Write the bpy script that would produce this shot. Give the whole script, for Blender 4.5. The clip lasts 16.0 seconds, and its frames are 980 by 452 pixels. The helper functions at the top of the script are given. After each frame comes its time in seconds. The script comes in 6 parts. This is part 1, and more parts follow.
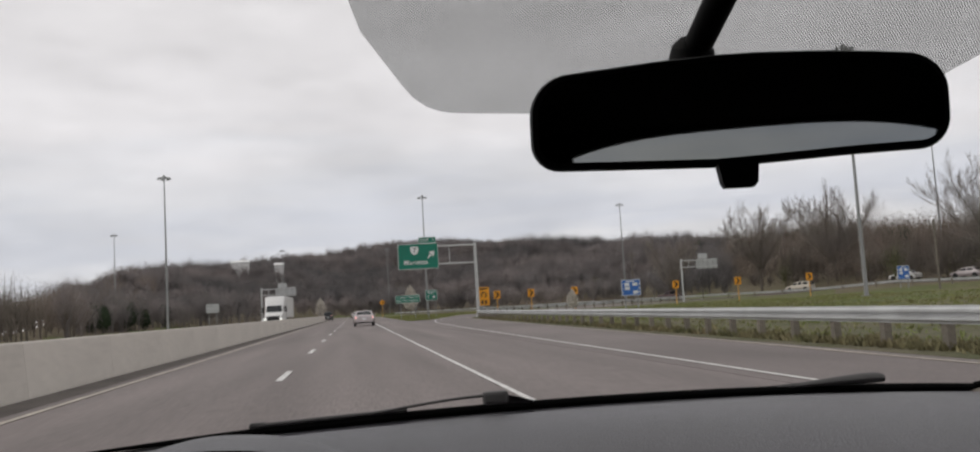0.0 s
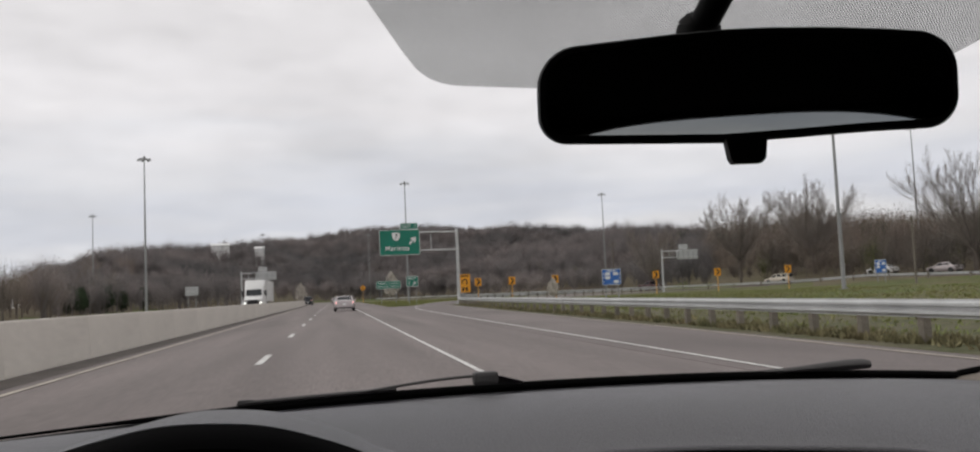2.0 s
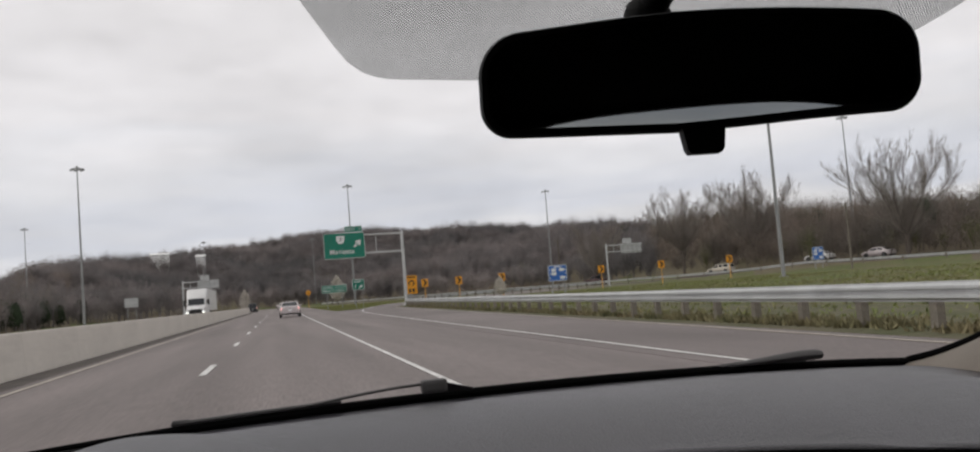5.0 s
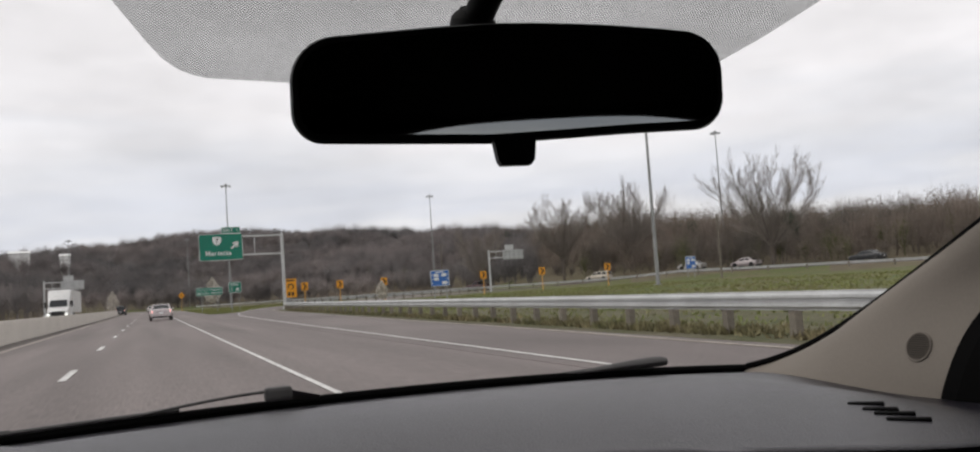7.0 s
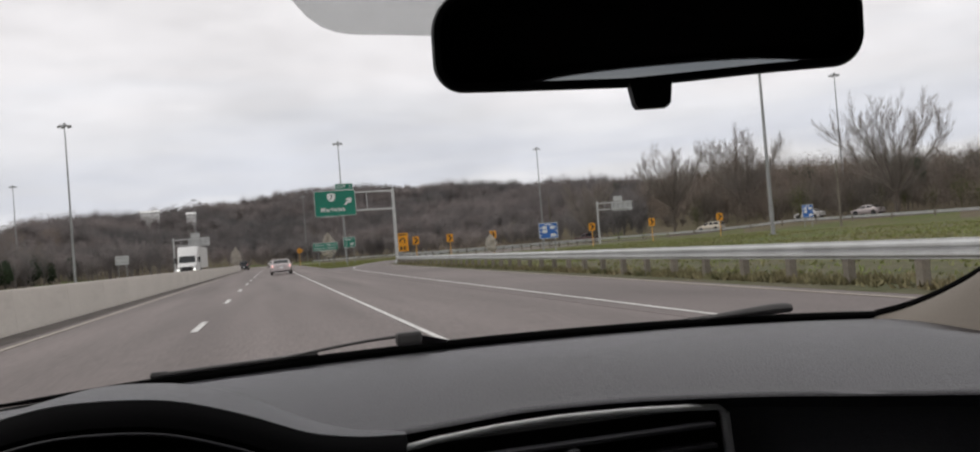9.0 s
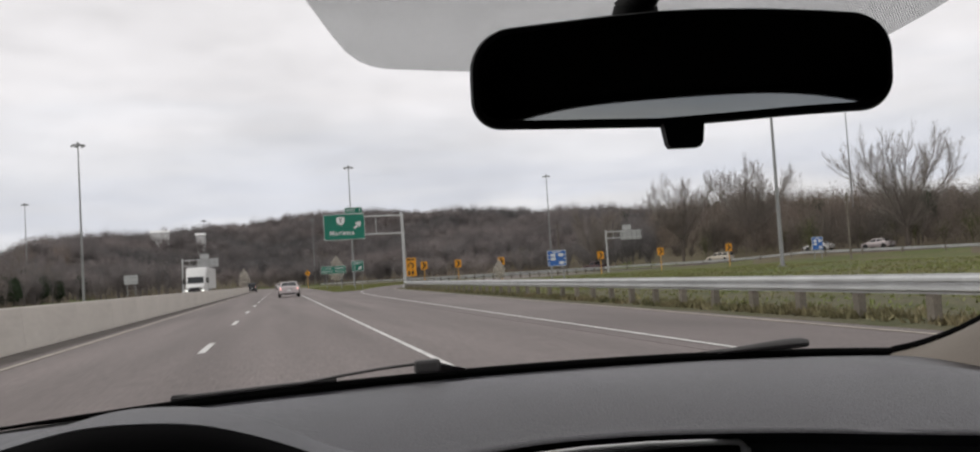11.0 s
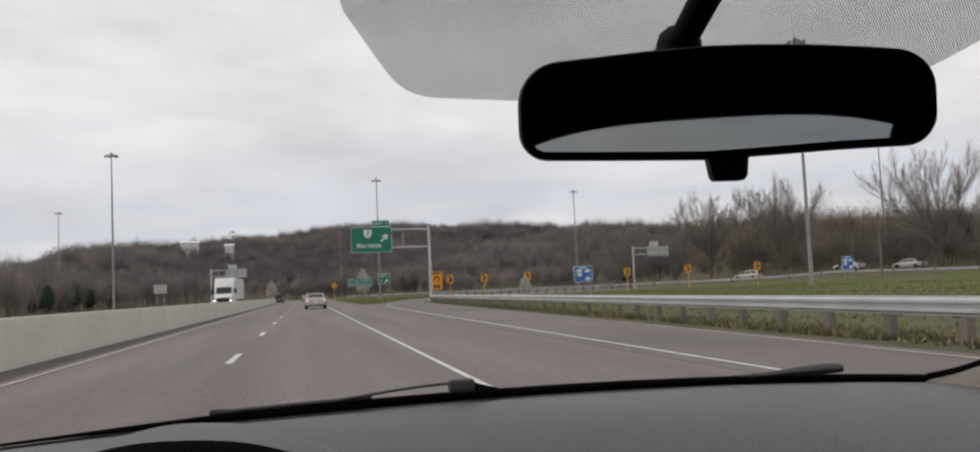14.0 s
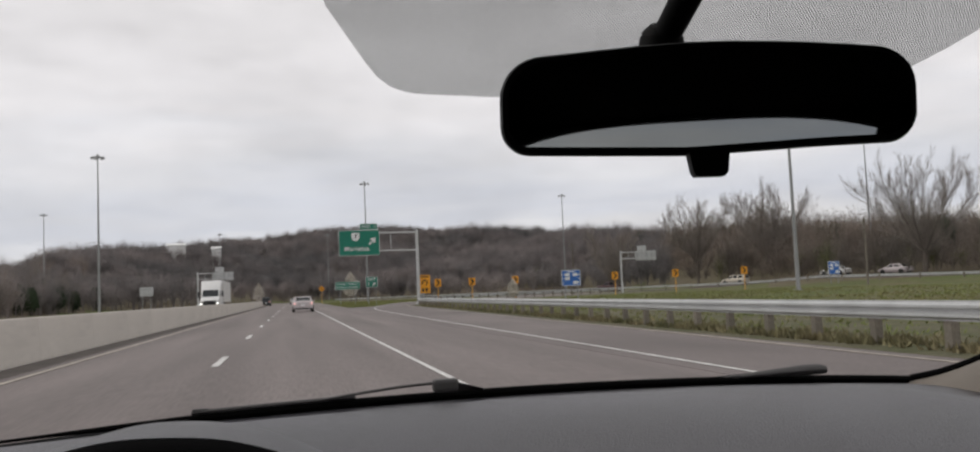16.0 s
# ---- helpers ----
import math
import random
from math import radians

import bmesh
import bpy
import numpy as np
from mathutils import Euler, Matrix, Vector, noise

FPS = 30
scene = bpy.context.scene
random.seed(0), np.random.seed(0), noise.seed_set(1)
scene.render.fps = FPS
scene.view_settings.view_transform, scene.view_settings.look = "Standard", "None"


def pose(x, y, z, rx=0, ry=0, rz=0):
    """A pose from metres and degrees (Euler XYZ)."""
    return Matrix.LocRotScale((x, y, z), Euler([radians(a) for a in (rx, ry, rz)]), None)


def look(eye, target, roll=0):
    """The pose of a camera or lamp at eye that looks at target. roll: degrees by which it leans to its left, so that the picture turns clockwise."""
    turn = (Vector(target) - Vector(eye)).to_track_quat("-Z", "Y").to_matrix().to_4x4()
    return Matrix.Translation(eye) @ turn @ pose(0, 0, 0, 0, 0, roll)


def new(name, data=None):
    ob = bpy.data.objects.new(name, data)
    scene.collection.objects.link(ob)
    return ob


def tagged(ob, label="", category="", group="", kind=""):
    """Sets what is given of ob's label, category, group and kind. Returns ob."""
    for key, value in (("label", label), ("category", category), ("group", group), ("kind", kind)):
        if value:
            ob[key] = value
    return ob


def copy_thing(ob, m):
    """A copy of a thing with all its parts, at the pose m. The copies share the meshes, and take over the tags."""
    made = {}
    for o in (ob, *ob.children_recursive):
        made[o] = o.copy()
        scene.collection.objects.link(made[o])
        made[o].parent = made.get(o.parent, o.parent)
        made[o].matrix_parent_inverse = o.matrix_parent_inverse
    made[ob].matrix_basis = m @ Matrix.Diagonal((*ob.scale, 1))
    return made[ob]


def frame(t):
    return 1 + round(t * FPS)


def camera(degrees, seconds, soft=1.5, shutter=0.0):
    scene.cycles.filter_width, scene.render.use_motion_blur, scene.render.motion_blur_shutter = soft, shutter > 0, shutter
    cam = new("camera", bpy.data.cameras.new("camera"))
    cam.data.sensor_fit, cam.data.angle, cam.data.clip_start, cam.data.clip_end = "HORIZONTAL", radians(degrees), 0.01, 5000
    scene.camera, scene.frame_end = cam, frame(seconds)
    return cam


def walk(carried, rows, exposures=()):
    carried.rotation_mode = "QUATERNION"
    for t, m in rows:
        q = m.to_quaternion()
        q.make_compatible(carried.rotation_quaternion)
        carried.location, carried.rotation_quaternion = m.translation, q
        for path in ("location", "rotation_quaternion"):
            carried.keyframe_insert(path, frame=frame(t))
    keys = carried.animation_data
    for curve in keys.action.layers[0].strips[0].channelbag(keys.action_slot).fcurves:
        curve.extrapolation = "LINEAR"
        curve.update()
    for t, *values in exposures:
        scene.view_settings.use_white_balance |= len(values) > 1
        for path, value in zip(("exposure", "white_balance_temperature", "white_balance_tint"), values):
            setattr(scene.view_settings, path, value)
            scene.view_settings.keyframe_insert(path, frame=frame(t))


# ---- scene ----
cam = camera(58.0, 16.0, soft=2.1)
PATH = [
    (0.0, pose(0.0119, 0.0123, 1.2228, 95.126, 3.429, -8.702)),
    (0.5, pose(0.0165, 0.0018, 1.2218, 95.738, 5.126, -10.577)),
    (1.0, pose(0.0138, 0.0024, 1.2272, 95.935, 4.223, -10.536)),
    (1.5, pose(0.0104, 0.0270, 1.2065, 94.251, 3.057, -11.228)),
    (2.0, pose(-0.0025, 0.0213, 1.2138, 94.248, 2.530, -9.952)),
    (2.5, pose(-0.0039, 0.0394, 1.2091, 93.560, 2.691, -10.838)),
    (3.0, pose(-0.0075, 0.0504, 1.2196, 94.401, 2.922, -11.126)),
    (3.2, pose(-0.0147, 0.0659, 1.2134, 94.668, 2.467, -12.679)),
    (5.3, pose(0.0171, 0.0649, 1.2223, 93.849, 5.380, -14.009)),
    (5.5, pose(0.0290, 0.0612, 1.2277, 96.524, 5.272, -19.364)),
    (6.0, pose(0.0892, 0.0552, 1.2491, 97.919, 8.265, -28.905)),
    (6.5, pose(0.0736, 0.0624, 1.2385, 96.668, 6.010, -27.394)),
    (7.0, pose(0.0505, 0.0555, 1.2179, 93.748, 3.946, -20.978)),
    (7.5, pose(0.0301, 0.0500, 1.2177, 93.285, 2.813, -16.783)),
    (8.0, pose(0.0261, 0.0436, 1.2200, 92.778, 4.029, -15.015)),
    (8.5, pose(0.0428, 0.0435, 1.2188, 92.215, 5.171, -15.772)),
    (9.0, pose(0.0268, 0.0449, 1.2128, 91.207, 4.626, -13.946)),
    (9.5, pose(0.0199, 0.0394, 1.2203, 91.540, 4.758, -11.575)),
    (9.7, pose(0.0197, 0.0368, 1.2193, 91.775, 5.021, -12.153)),
    (11.8, pose(0.0036, 0.0394, 1.2184, 93.180, 2.668, -13.207)),
    (12.0, pose(0.0048, 0.0439, 1.2188, 92.294, 2.847, -12.567)),
    (12.5, pose(0.0089, 0.0274, 1.2227, 93.794, 3.472, -11.910)),
    (13.0, pose(-0.0005, 0.0325, 1.2202, 93.165, 3.164, -11.608)),
    (13.5, pose(0.0117, 0.0231, 1.2292, 94.057, 3.455, -11.537)),
    (14.0, pose(-0.0064, 0.0276, 1.2277, 93.977, 2.670, -11.762)),
    (14.5, pose(-0.0016, 0.0300, 1.2215, 93.959, 2.464, -12.142)),
    (15.0, pose(0.0020, 0.0210, 1.2268, 94.867, 2.429, -11.696)),
    (15.5, pose(0.0047, 0.0260, 1.2229, 94.251, 2.520, -13.060)),
    (16.0, pose(-0.0018, 0.0286, 1.2220, 94.181, 2.497, -12.542)),
]
walk(cam, PATH, exposures=((0.0, -0.13), (3.0, -0.07), (5.5, -0.10), (6.5, 0.10), (7.5, 0.02), (9.0, 0.02), (13.0, 0.0), (14.0, -0.08), (16.0, -0.10)))

# ---------------------------------------------------------------- world and light
world = bpy.data.worlds.new("overcast_sky")
scene.world = world
world.use_nodes = True
wn = world.node_tree
wn.nodes.clear()


def node(tree, kind, **values):
    n = tree.nodes.new(kind)
    for key, value in values.items():
        if key in n.inputs:
            n.inputs[key].default_value = value
    return n


def sky_world():
    out = node(wn, "ShaderNodeOutputWorld")
    bg = node(wn, "ShaderNodeBackground")
    sky = node(wn, "ShaderNodeTexSky")
    sky.sky_type = "NISHITA"
    sky.sun_disc = False
    sky.sun_elevation, sky.sun_rotation = radians(42), radians(-60)
    thin = node(wn, "ShaderNodeMixRGB")
    thin.blend_type = "MULTIPLY"
    thin.inputs[0].default_value = 1.0
    thin.inputs[2].default_value = (0.05, 0.05, 0.05, 1)
    wn.links.new(sky.outputs[0], thin.inputs[1])
    coord = node(wn, "ShaderNodeTexCoord")
    split = node(wn, "ShaderNodeSeparateXYZ")
    wn.links.new(coord.outputs["Generated"], split.inputs[0])
    # stretched cloud layers
    mapping = node(wn, "ShaderNodeMapping")
    mapping.inputs["Scale"].default_value = (1.6, 1.6, 11.0)
    wn.links.new(coord.outputs["Generated"], mapping.inputs[0])
    clouds = node(wn, "ShaderNodeTexNoise", Scale=1.7, Detail=6.0, Roughness=0.55)
    wn.links.new(mapping.outputs[0], clouds.inputs["Vector"])
    wave = node(wn, "ShaderNodeMath")
    wave.operation = "MULTIPLY_ADD"
    wave.inputs[1].default_value = 0.20
    wn.links.new(clouds.outputs["Fac"], wave.inputs[0])
    wn.links.new(split.outputs["Z"], wave.inputs[2])
    ramp = node(wn, "ShaderNodeValToRGB")
    el = ramp.color_ramp.elements
    el[0].position, el[0].color = 0.07, (0.86, 0.78, 0.71, 1)
    el[1].position, el[1].color = 0.95, (0.71, 0.69, 0.69, 1)
    for pos, col in ((0.125, (0.77, 0.745, 0.74, 1)), (0.185, (0.59, 0.60, 0.655, 1)), (0.235, (0.68, 0.675, 0.705, 1)),
                     (0.30, (0.775, 0.75, 0.765, 1)), (0.44, (0.735, 0.71, 0.72, 1)), (0.54, (0.665, 0.645, 0.655, 1)), (0.68, (0.75, 0.725, 0.725, 1))):
        e = el.new(pos)
        e.color = col
    wn.links.new(wave.outputs[0], ramp.inputs[0])
    add = node(wn, "ShaderNodeMixRGB")
    add.blend_type = "MIX"
    add.inputs[0].default_value = 0.96
    wn.links.new(thin.outputs[0], add.inputs[1])
    wn.links.new(ramp.outputs[0], add.inputs[2])
    spread = node(wn, "ShaderNodeMapping")
    spread.inputs["Scale"].default_value = (2.2, 2.2, 7.0)
    spread.inputs["Location"].default_value = (3.1, 1.7, 0.4)
    wn.links.new(coord.outputs["Generated"], spread.inputs[0])
    deck = node(wn, "ShaderNodeTexNoise", Scale=2.4, Detail=6.0, Roughness=0.62)
    wn.links.new(spread.outputs[0], deck.inputs["Vector"])
    tone = node(wn, "ShaderNodeMapRange")
    for i, value in ((1, 0.3), (2, 0.7), (3, 0.885), (4, 1.10)):
        tone.inputs[i].default_value = value
    wn.links.new(deck.outputs["Fac"], tone.inputs[0])
    mottle = node(wn, "ShaderNodeMixRGB")
    mottle.blend_type = "MULTIPLY"
    mottle.inputs[0].default_value = 1.0
    wn.links.new(add.outputs[0], mottle.inputs[1])
    wn.links.new(tone.outputs[0], mottle.inputs[2])
    wn.links.new(mottle.outputs[0], bg.inputs["Color"])
    bg.inputs["Strength"].default_value = 1.21
    wn.links.new(bg.outputs[0], out.inputs["Surface"])


sky_world()
sun_data = bpy.data.lights.new("sun", "SUN")
sun_data.energy, sun_data.angle, sun_data.color = 0.75, radians(30), (1.0, 0.96, 0.9)
sun = new("sun", sun_data)
sun.matrix_world = look((-60, 20, 60), (0, 0, 0))

# ---------------------------------------------------------------- materials


def material(name, base, rough=0.7, metal=0.0, coarse=0.25, coarse_scale=0.6, fine=0.15, fine_scale=25.0, bump=0.1, bump_scale=None,
             second=None, island=0.0, spec=0.5, rand=0.0, stretch=(1, 1, 1), thin=0.0):
    """A procedural surface: base colour varied at a coarse and a fine scale (per metre), with fine relief."""
    m = bpy.data.materials.new(name)
    m.use_nodes = True
    t = m.node_tree
    b = t.nodes["Principled BSDF"]
    b.inputs["Roughness"].default_value, b.inputs["Metallic"].default_value = rough, metal
    b.inputs["Specular IOR Level"].default_value = spec
    coord = t.nodes.new("ShaderNodeTexCoord")
    mp = t.nodes.new("ShaderNodeMapping")
    mp.inputs["Scale"].default_value = stretch
    t.links.new(coord.outputs["Object"], mp.inputs[0])
    big = node(t, "ShaderNodeTexNoise", Scale=coarse_scale, Detail=4.0)
    small = node(t, "ShaderNodeTexNoise", Scale=fine_scale, Detail=3.0)
    t.links.new(mp.outputs[0], big.inputs["Vector"])
    t.links.new(mp.outputs[0], small.inputs["Vector"])
    other = second or tuple(c * (1 - coarse) for c in base)
    lo, hi = t.nodes.new("ShaderNodeMixRGB"), t.nodes.new("ShaderNodeMixRGB")
    lo.inputs[1].default_value, lo.inputs[2].default_value = (*base, 1), (*other, 1)
    spread = t.nodes.new("ShaderNodeMapRange")
    spread.inputs[1].default_value, spread.inputs[2].default_value = 0.35, 0.68
    t.links.new(big.outputs["Fac"], spread.inputs[0])
    t.links.new(spread.outputs[0], lo.inputs[0])
    hi.blend_type = "MULTIPLY"
    hi.inputs[0].default_value = 1.0
    shade = t.nodes.new("ShaderNodeMapRange")
    shade.inputs[1].default_value, shade.inputs[2].default_value = 0.25, 0.75
    shade.inputs[3].default_value, shade.inputs[4].default_value = 1 - fine, 1 + fine
    t.links.new(small.outputs["Fac"], shade.inputs[0])
    t.links.new(lo.outputs[0], hi.inputs[1])
    t.links.new(shade.outputs[0], hi.inputs[2])
    colour = hi.outputs[0]
    for amount, source, socket in ((island, "ShaderNodeNewGeometry", "Random Per Island"), (rand, "ShaderNodeObjectInfo", "Random")):
        if amount:
            g = t.nodes.new(source)
            r = t.nodes.new("ShaderNodeMapRange")
            r.inputs[3].default_value, r.inputs[4].default_value = 1 - amount, 1 + amount
            t.links.new(g.outputs[socket], r.inputs[0])
            mul = t.nodes.new("ShaderNodeMixRGB")
            mul.blend_type = "MULTIPLY"
            mul.inputs[0].default_value = 1.0
            t.links.new(colour, mul.inputs[1])
            t.links.new(r.outputs[0], mul.inputs[2])
            colour = mul.outputs[0]
    t.links.new(colour, b.inputs["Base Color"])
    if bump:
        relief = small
        if bump_scale:
            relief = node(t, "ShaderNodeTexNoise", Scale=bump_scale, Detail=2.0)
            t.links.new(mp.outputs[0], relief.inputs["Vector"])
        bp = node(t, "ShaderNodeBump", Strength=bump, Distance=0.01)
        t.links.new(relief.outputs["Fac"], bp.inputs["Height"])
        t.links.new(bp.outputs[0], b.inputs["Normal"])
    if thin:  # sheets of twigs that let light through
        glow, mix = t.nodes.new("ShaderNodeBsdfTranslucent"), t.nodes.new("ShaderNodeMixShader")
        t.links.new(colour, glow.inputs["Color"])
        mix.inputs[0].default_value = thin
        t.links.new(b.outputs[0], mix.inputs[1])
        t.links.new(glow.outputs[0], mix.inputs[2])
        t.links.new(mix.outputs[0], t.nodes["Material Output"].inputs["Surface"])
    return m


def clear_glass(name, tint=(0.96, 0.97, 0.96), gloss=0.05, rough=0.0):
    m = bpy.data.materials.new(name)
    m.use_nodes = True
    t = m.node_tree
    t.nodes.clear()
    out, mix = t.nodes.new("ShaderNodeOutputMaterial"), t.nodes.new("ShaderNodeMixShader")
    clear, shine = t.nodes.new("ShaderNodeBsdfTransparent"), t.nodes.new("ShaderNodeBsdfGlossy")
    clear.inputs[0].default_value = (*tint, 1)
    shine.inputs["Roughness"].default_value = rough
    mix.inputs[0].default_value = gloss
    t.links.new(clear.outputs[0], mix.inputs[1])
    t.links.new(shine.outputs[0], mix.inputs[2])
    t.links.new(mix.outputs[0], out.inputs[0])
    return m


def dotted_band(name, pitch, radius):
    """Printed dots on glass, in rows offset by half a step."""
    m = bpy.data.materials.new(name)
    m.use_nodes = True
    t = m.node_tree
    t.nodes.clear()
    out, mix = t.nodes.new("ShaderNodeOutputMaterial"), t.nodes.new("ShaderNodeMixShader")
    clear, ink = t.nodes.new("ShaderNodeBsdfTransparent"), t.nodes.new("ShaderNodeBsdfDiffuse")
    clear.inputs[0].default_value = (0.96, 0.97, 0.96, 1)
    ink.inputs[0].default_value = (0.035, 0.035, 0.038, 1)
    uv = t.nodes.new("ShaderNodeUVMap")
    rot = t.nodes.new("ShaderNodeMapping")
    rot.inputs["Rotation"].default_value = (0, 0, radians(45))
    rot.inputs["Scale"].default_value = (1 / pitch, 1 / pitch, 1)
    t.links.new(uv.outputs[0], rot.inputs[0])
    fract = t.nodes.new("ShaderNodeVectorMath")
    fract.operation = "FRACTION"
    t.links.new(rot.outputs[0], fract.inputs[0])
    cut = t.nodes.new("ShaderNodeVectorMath")
    cut.operation = "DISTANCE"
    cut.inputs[1].default_value = (0.5, 0.5, 0)
    t.links.new(fract.outputs[0], cut.inputs[0])
    less = t.nodes.new("ShaderNodeMapRange")
    less.inputs[1].default_value, less.inputs[2].default_value = radius - 0.13, radius + 0.13
    less.inputs[3].default_value, less.inputs[4].default_value = 0.80, 0.16
    t.links.new(cut.outputs["Value"], less.inputs[0])
    t.links.new(less.outputs[0], mix.inputs[0])
    t.links.new(clear.outputs[0], mix.inputs[1])
    t.links.new(ink.outputs[0], mix.inputs[2])
    t.links.new(mix.outputs[0], out.inputs[0])
    return m


def lamp_material(name, colour, strength):
    m = bpy.data.materials.new(name)
    m.use_nodes = True
    b = m.node_tree.nodes["Principled BSDF"]
    b.inputs["Base Color"].default_value = (*colour, 1)
    b.inputs["Roughness"].default_value = 0.25
    b.inputs["Emission Color"].default_value = (*colour, 1)
    b.inputs["Emission Strength"].default_value = strength
    return m


ASPHALT = material("worn_asphalt", (0.216, 0.187, 0.180), 0.80, coarse=0.30, coarse_scale=0.7, fine=0.20, fine_scale=32, bump=0.3, bump_scale=80, spec=0.3, stretch=(1, 0.05, 1))
SHOULDER = material("shoulder_asphalt", (0.202, 0.175, 0.169), 0.80, coarse=0.3, coarse_scale=0.3, fine=0.2, fine_scale=30, bump=0.3, bump_scale=80, spec=0.3, stretch=(1, 0.3, 1))
DIRT_STRIP = material("gritty_gutter", (0.10, 0.085, 0.075), 0.95, coarse=0.35, coarse_scale=0.8, fine=0.25, fine_scale=30, bump=0.3)
PAINT_WHITE = material("worn_white_road_paint", (0.72, 0.71, 0.69), 0.7, coarse=0.25, coarse_scale=1.5, fine=0.15, fine_scale=20, bump=0.1)
PAINT_YELLOW = material("faded_edge_paint", (0.50, 0.45, 0.385), 0.75, coarse=0.3, coarse_scale=1.0, fine=0.2, fine_scale=18, bump=0.1)
CONCRETE = material("barrier_concrete", (0.61, 0.57, 0.52), 0.9, coarse=0.12, coarse_scale=0.8, fine=0.07, fine_scale=9, bump=0.15, bump_scale=40, rand=0.02, spec=0.25, stretch=(1, 0.25, 1))
GRASS_GROUND = material("spring_grass", (0.100, 0.128, 0.044), 0.95, second=(0.145, 0.130, 0.074), coarse_scale=0.11, fine=0.32, fine_scale=2.2, bump=0.35, bump_scale=20, spec=0.1)
VERGE = material("dry_verge", (0.140, 0.128, 0.088), 0.95, second=(0.092, 0.098, 0.05), coarse_scale=0.45, fine=0.35, fine_scale=5.0, bump=0.4, bump_scale=25, spec=0.1)
GRASS_BLADES = material("grass_blades", (0.195, 0.232, 0.076), 0.9, second=(0.225, 0.20, 0.10), coarse_scale=0.2, fine=0.2, fine_scale=3, bump=0, island=0.35, spec=0.15)
WEEDS = material("roadside_weeds", (0.150, 0.150, 0.078), 0.9, second=(0.25, 0.21, 0.125), coarse_scale=0.5, fine=0.2, fine_scale=3, bump=0, island=0.4, spec=0.1)
EARTH = material("leaf_litter", (0.13, 0.105, 0.08), 0.95, second=(0.15, 0.135, 0.085), coarse_scale=0.02, fine=0.3, fine_scale=0.5, bump=0.3, spec=0.1)
STEEL = material("galvanised_steel", (0.58, 0.59, 0.59), 0.5, 0.35, coarse=0.18, coarse_scale=1.2, fine=0.1, fine_scale=18, bump=0.05)
POLE_STEEL = material("grey_mast_steel", (0.33, 0.335, 0.34), 0.6, 0.3, coarse=0.15, coarse_scale=0.7, fine=0.08, bump=0.03)
POST_WOOD = material("weathered_post_wood", (0.215, 0.19, 0.155), 0.9, coarse=0.35, coarse_scale=3.0, fine=0.2, fine_scale=30, bump=0.3, rand=0.2)
SIGN_GREEN = material("green_sign_sheeting", (0.0, 0.19, 0.125), 0.45, coarse=0.12, coarse_scale=1.0, fine=0.05, bump=0.02)
SIGN_WHITE = material("white_sign_sheeting", (0.78, 0.80, 0.79), 0.45, coarse=0.08, coarse_scale=1.0, fine=0.05, bump=0.02)
SIGN_YELLOW = material("amber_sign_sheeting", (0.85, 0.36, 0.01), 0.45, coarse=0.12, coarse_scale=1.5, fine=0.05, bump=0.02)
SIGN_BLACK = material("black_sign_ink", (0.012, 0.012, 0.012), 0.5, coarse=0.1, bump=0.02)
SIGN_BLUE = material("blue_sign_sheeting", (0.035, 0.15, 0.50), 0.45, coarse=0.12, coarse_scale=1.0, fine=0.05, bump=0.02)
SIGN_BACK = material("bare_aluminium_sign_back", (0.52, 0.53, 0.53), 0.5, 0.4, coarse=0.12, coarse_scale=1.0, fine=0.06, bump=0.03)
AMBER_POST = material("yellow_post_sleeve", (0.80, 0.42, 0.08), 0.5, coarse=0.1, bump=0.02)
BARK = material("grey_brown_bark", (0.165, 0.142, 0.122), 0.95, coarse=0.35, coarse_scale=2.0, fine=0.25, fine_scale=14, bump=0.4, spec=0.1)
TWIGS = material("bare_twigs", (0.36, 0.32, 0.29), 0.95, coarse=0.25, coarse_scale=0.7, fine=0.1, bump=0, island=0.25, spec=0.1, thin=0.3)
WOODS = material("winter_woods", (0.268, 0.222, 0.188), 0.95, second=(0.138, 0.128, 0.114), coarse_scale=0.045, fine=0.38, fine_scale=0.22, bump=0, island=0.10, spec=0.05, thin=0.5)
# WOODS again, paler and greyer: distance haze painted into the base colour
WOODS_HAZED = material("haze_paled_winter_woods", (0.292, 0.258, 0.250), 0.95, second=(0.152, 0.149, 0.150), coarse_scale=0.026, fine=0.42, fine_scale=0.11, bump=0, island=0.06, spec=0.05, thin=0.5)
EVERGREEN = material("dark_evergreen", (0.035, 0.05, 0.028), 0.9, coarse=0.35, coarse_scale=0.5, fine=0.25, fine_scale=3, bump=0, island=0.4, spec=0.1)
BUDS = material("budding_green_twigs", (0.13, 0.135, 0.065), 0.9, coarse=0.3, coarse_scale=0.3, fine=0.2, fine_scale=2, bump=0, island=0.4, spec=0.1)
BLOSSOM = material("white_blossom", (0.62, 0.58, 0.52), 0.9, coarse=0.2, coarse_scale=1.0, fine=0.2, fine_scale=8, bump=0, island=0.3, spec=0.1)
TYRE = material("tyre_rubber", (0.02, 0.02, 0.021), 0.85, coarse=0.2, coarse_scale=5, fine=0.2, bump=0.1)
RIM = material("alloy_rim", (0.5, 0.5, 0.51), 0.35, 0.8, coarse=0.1, coarse_scale=5, bump=0.02)
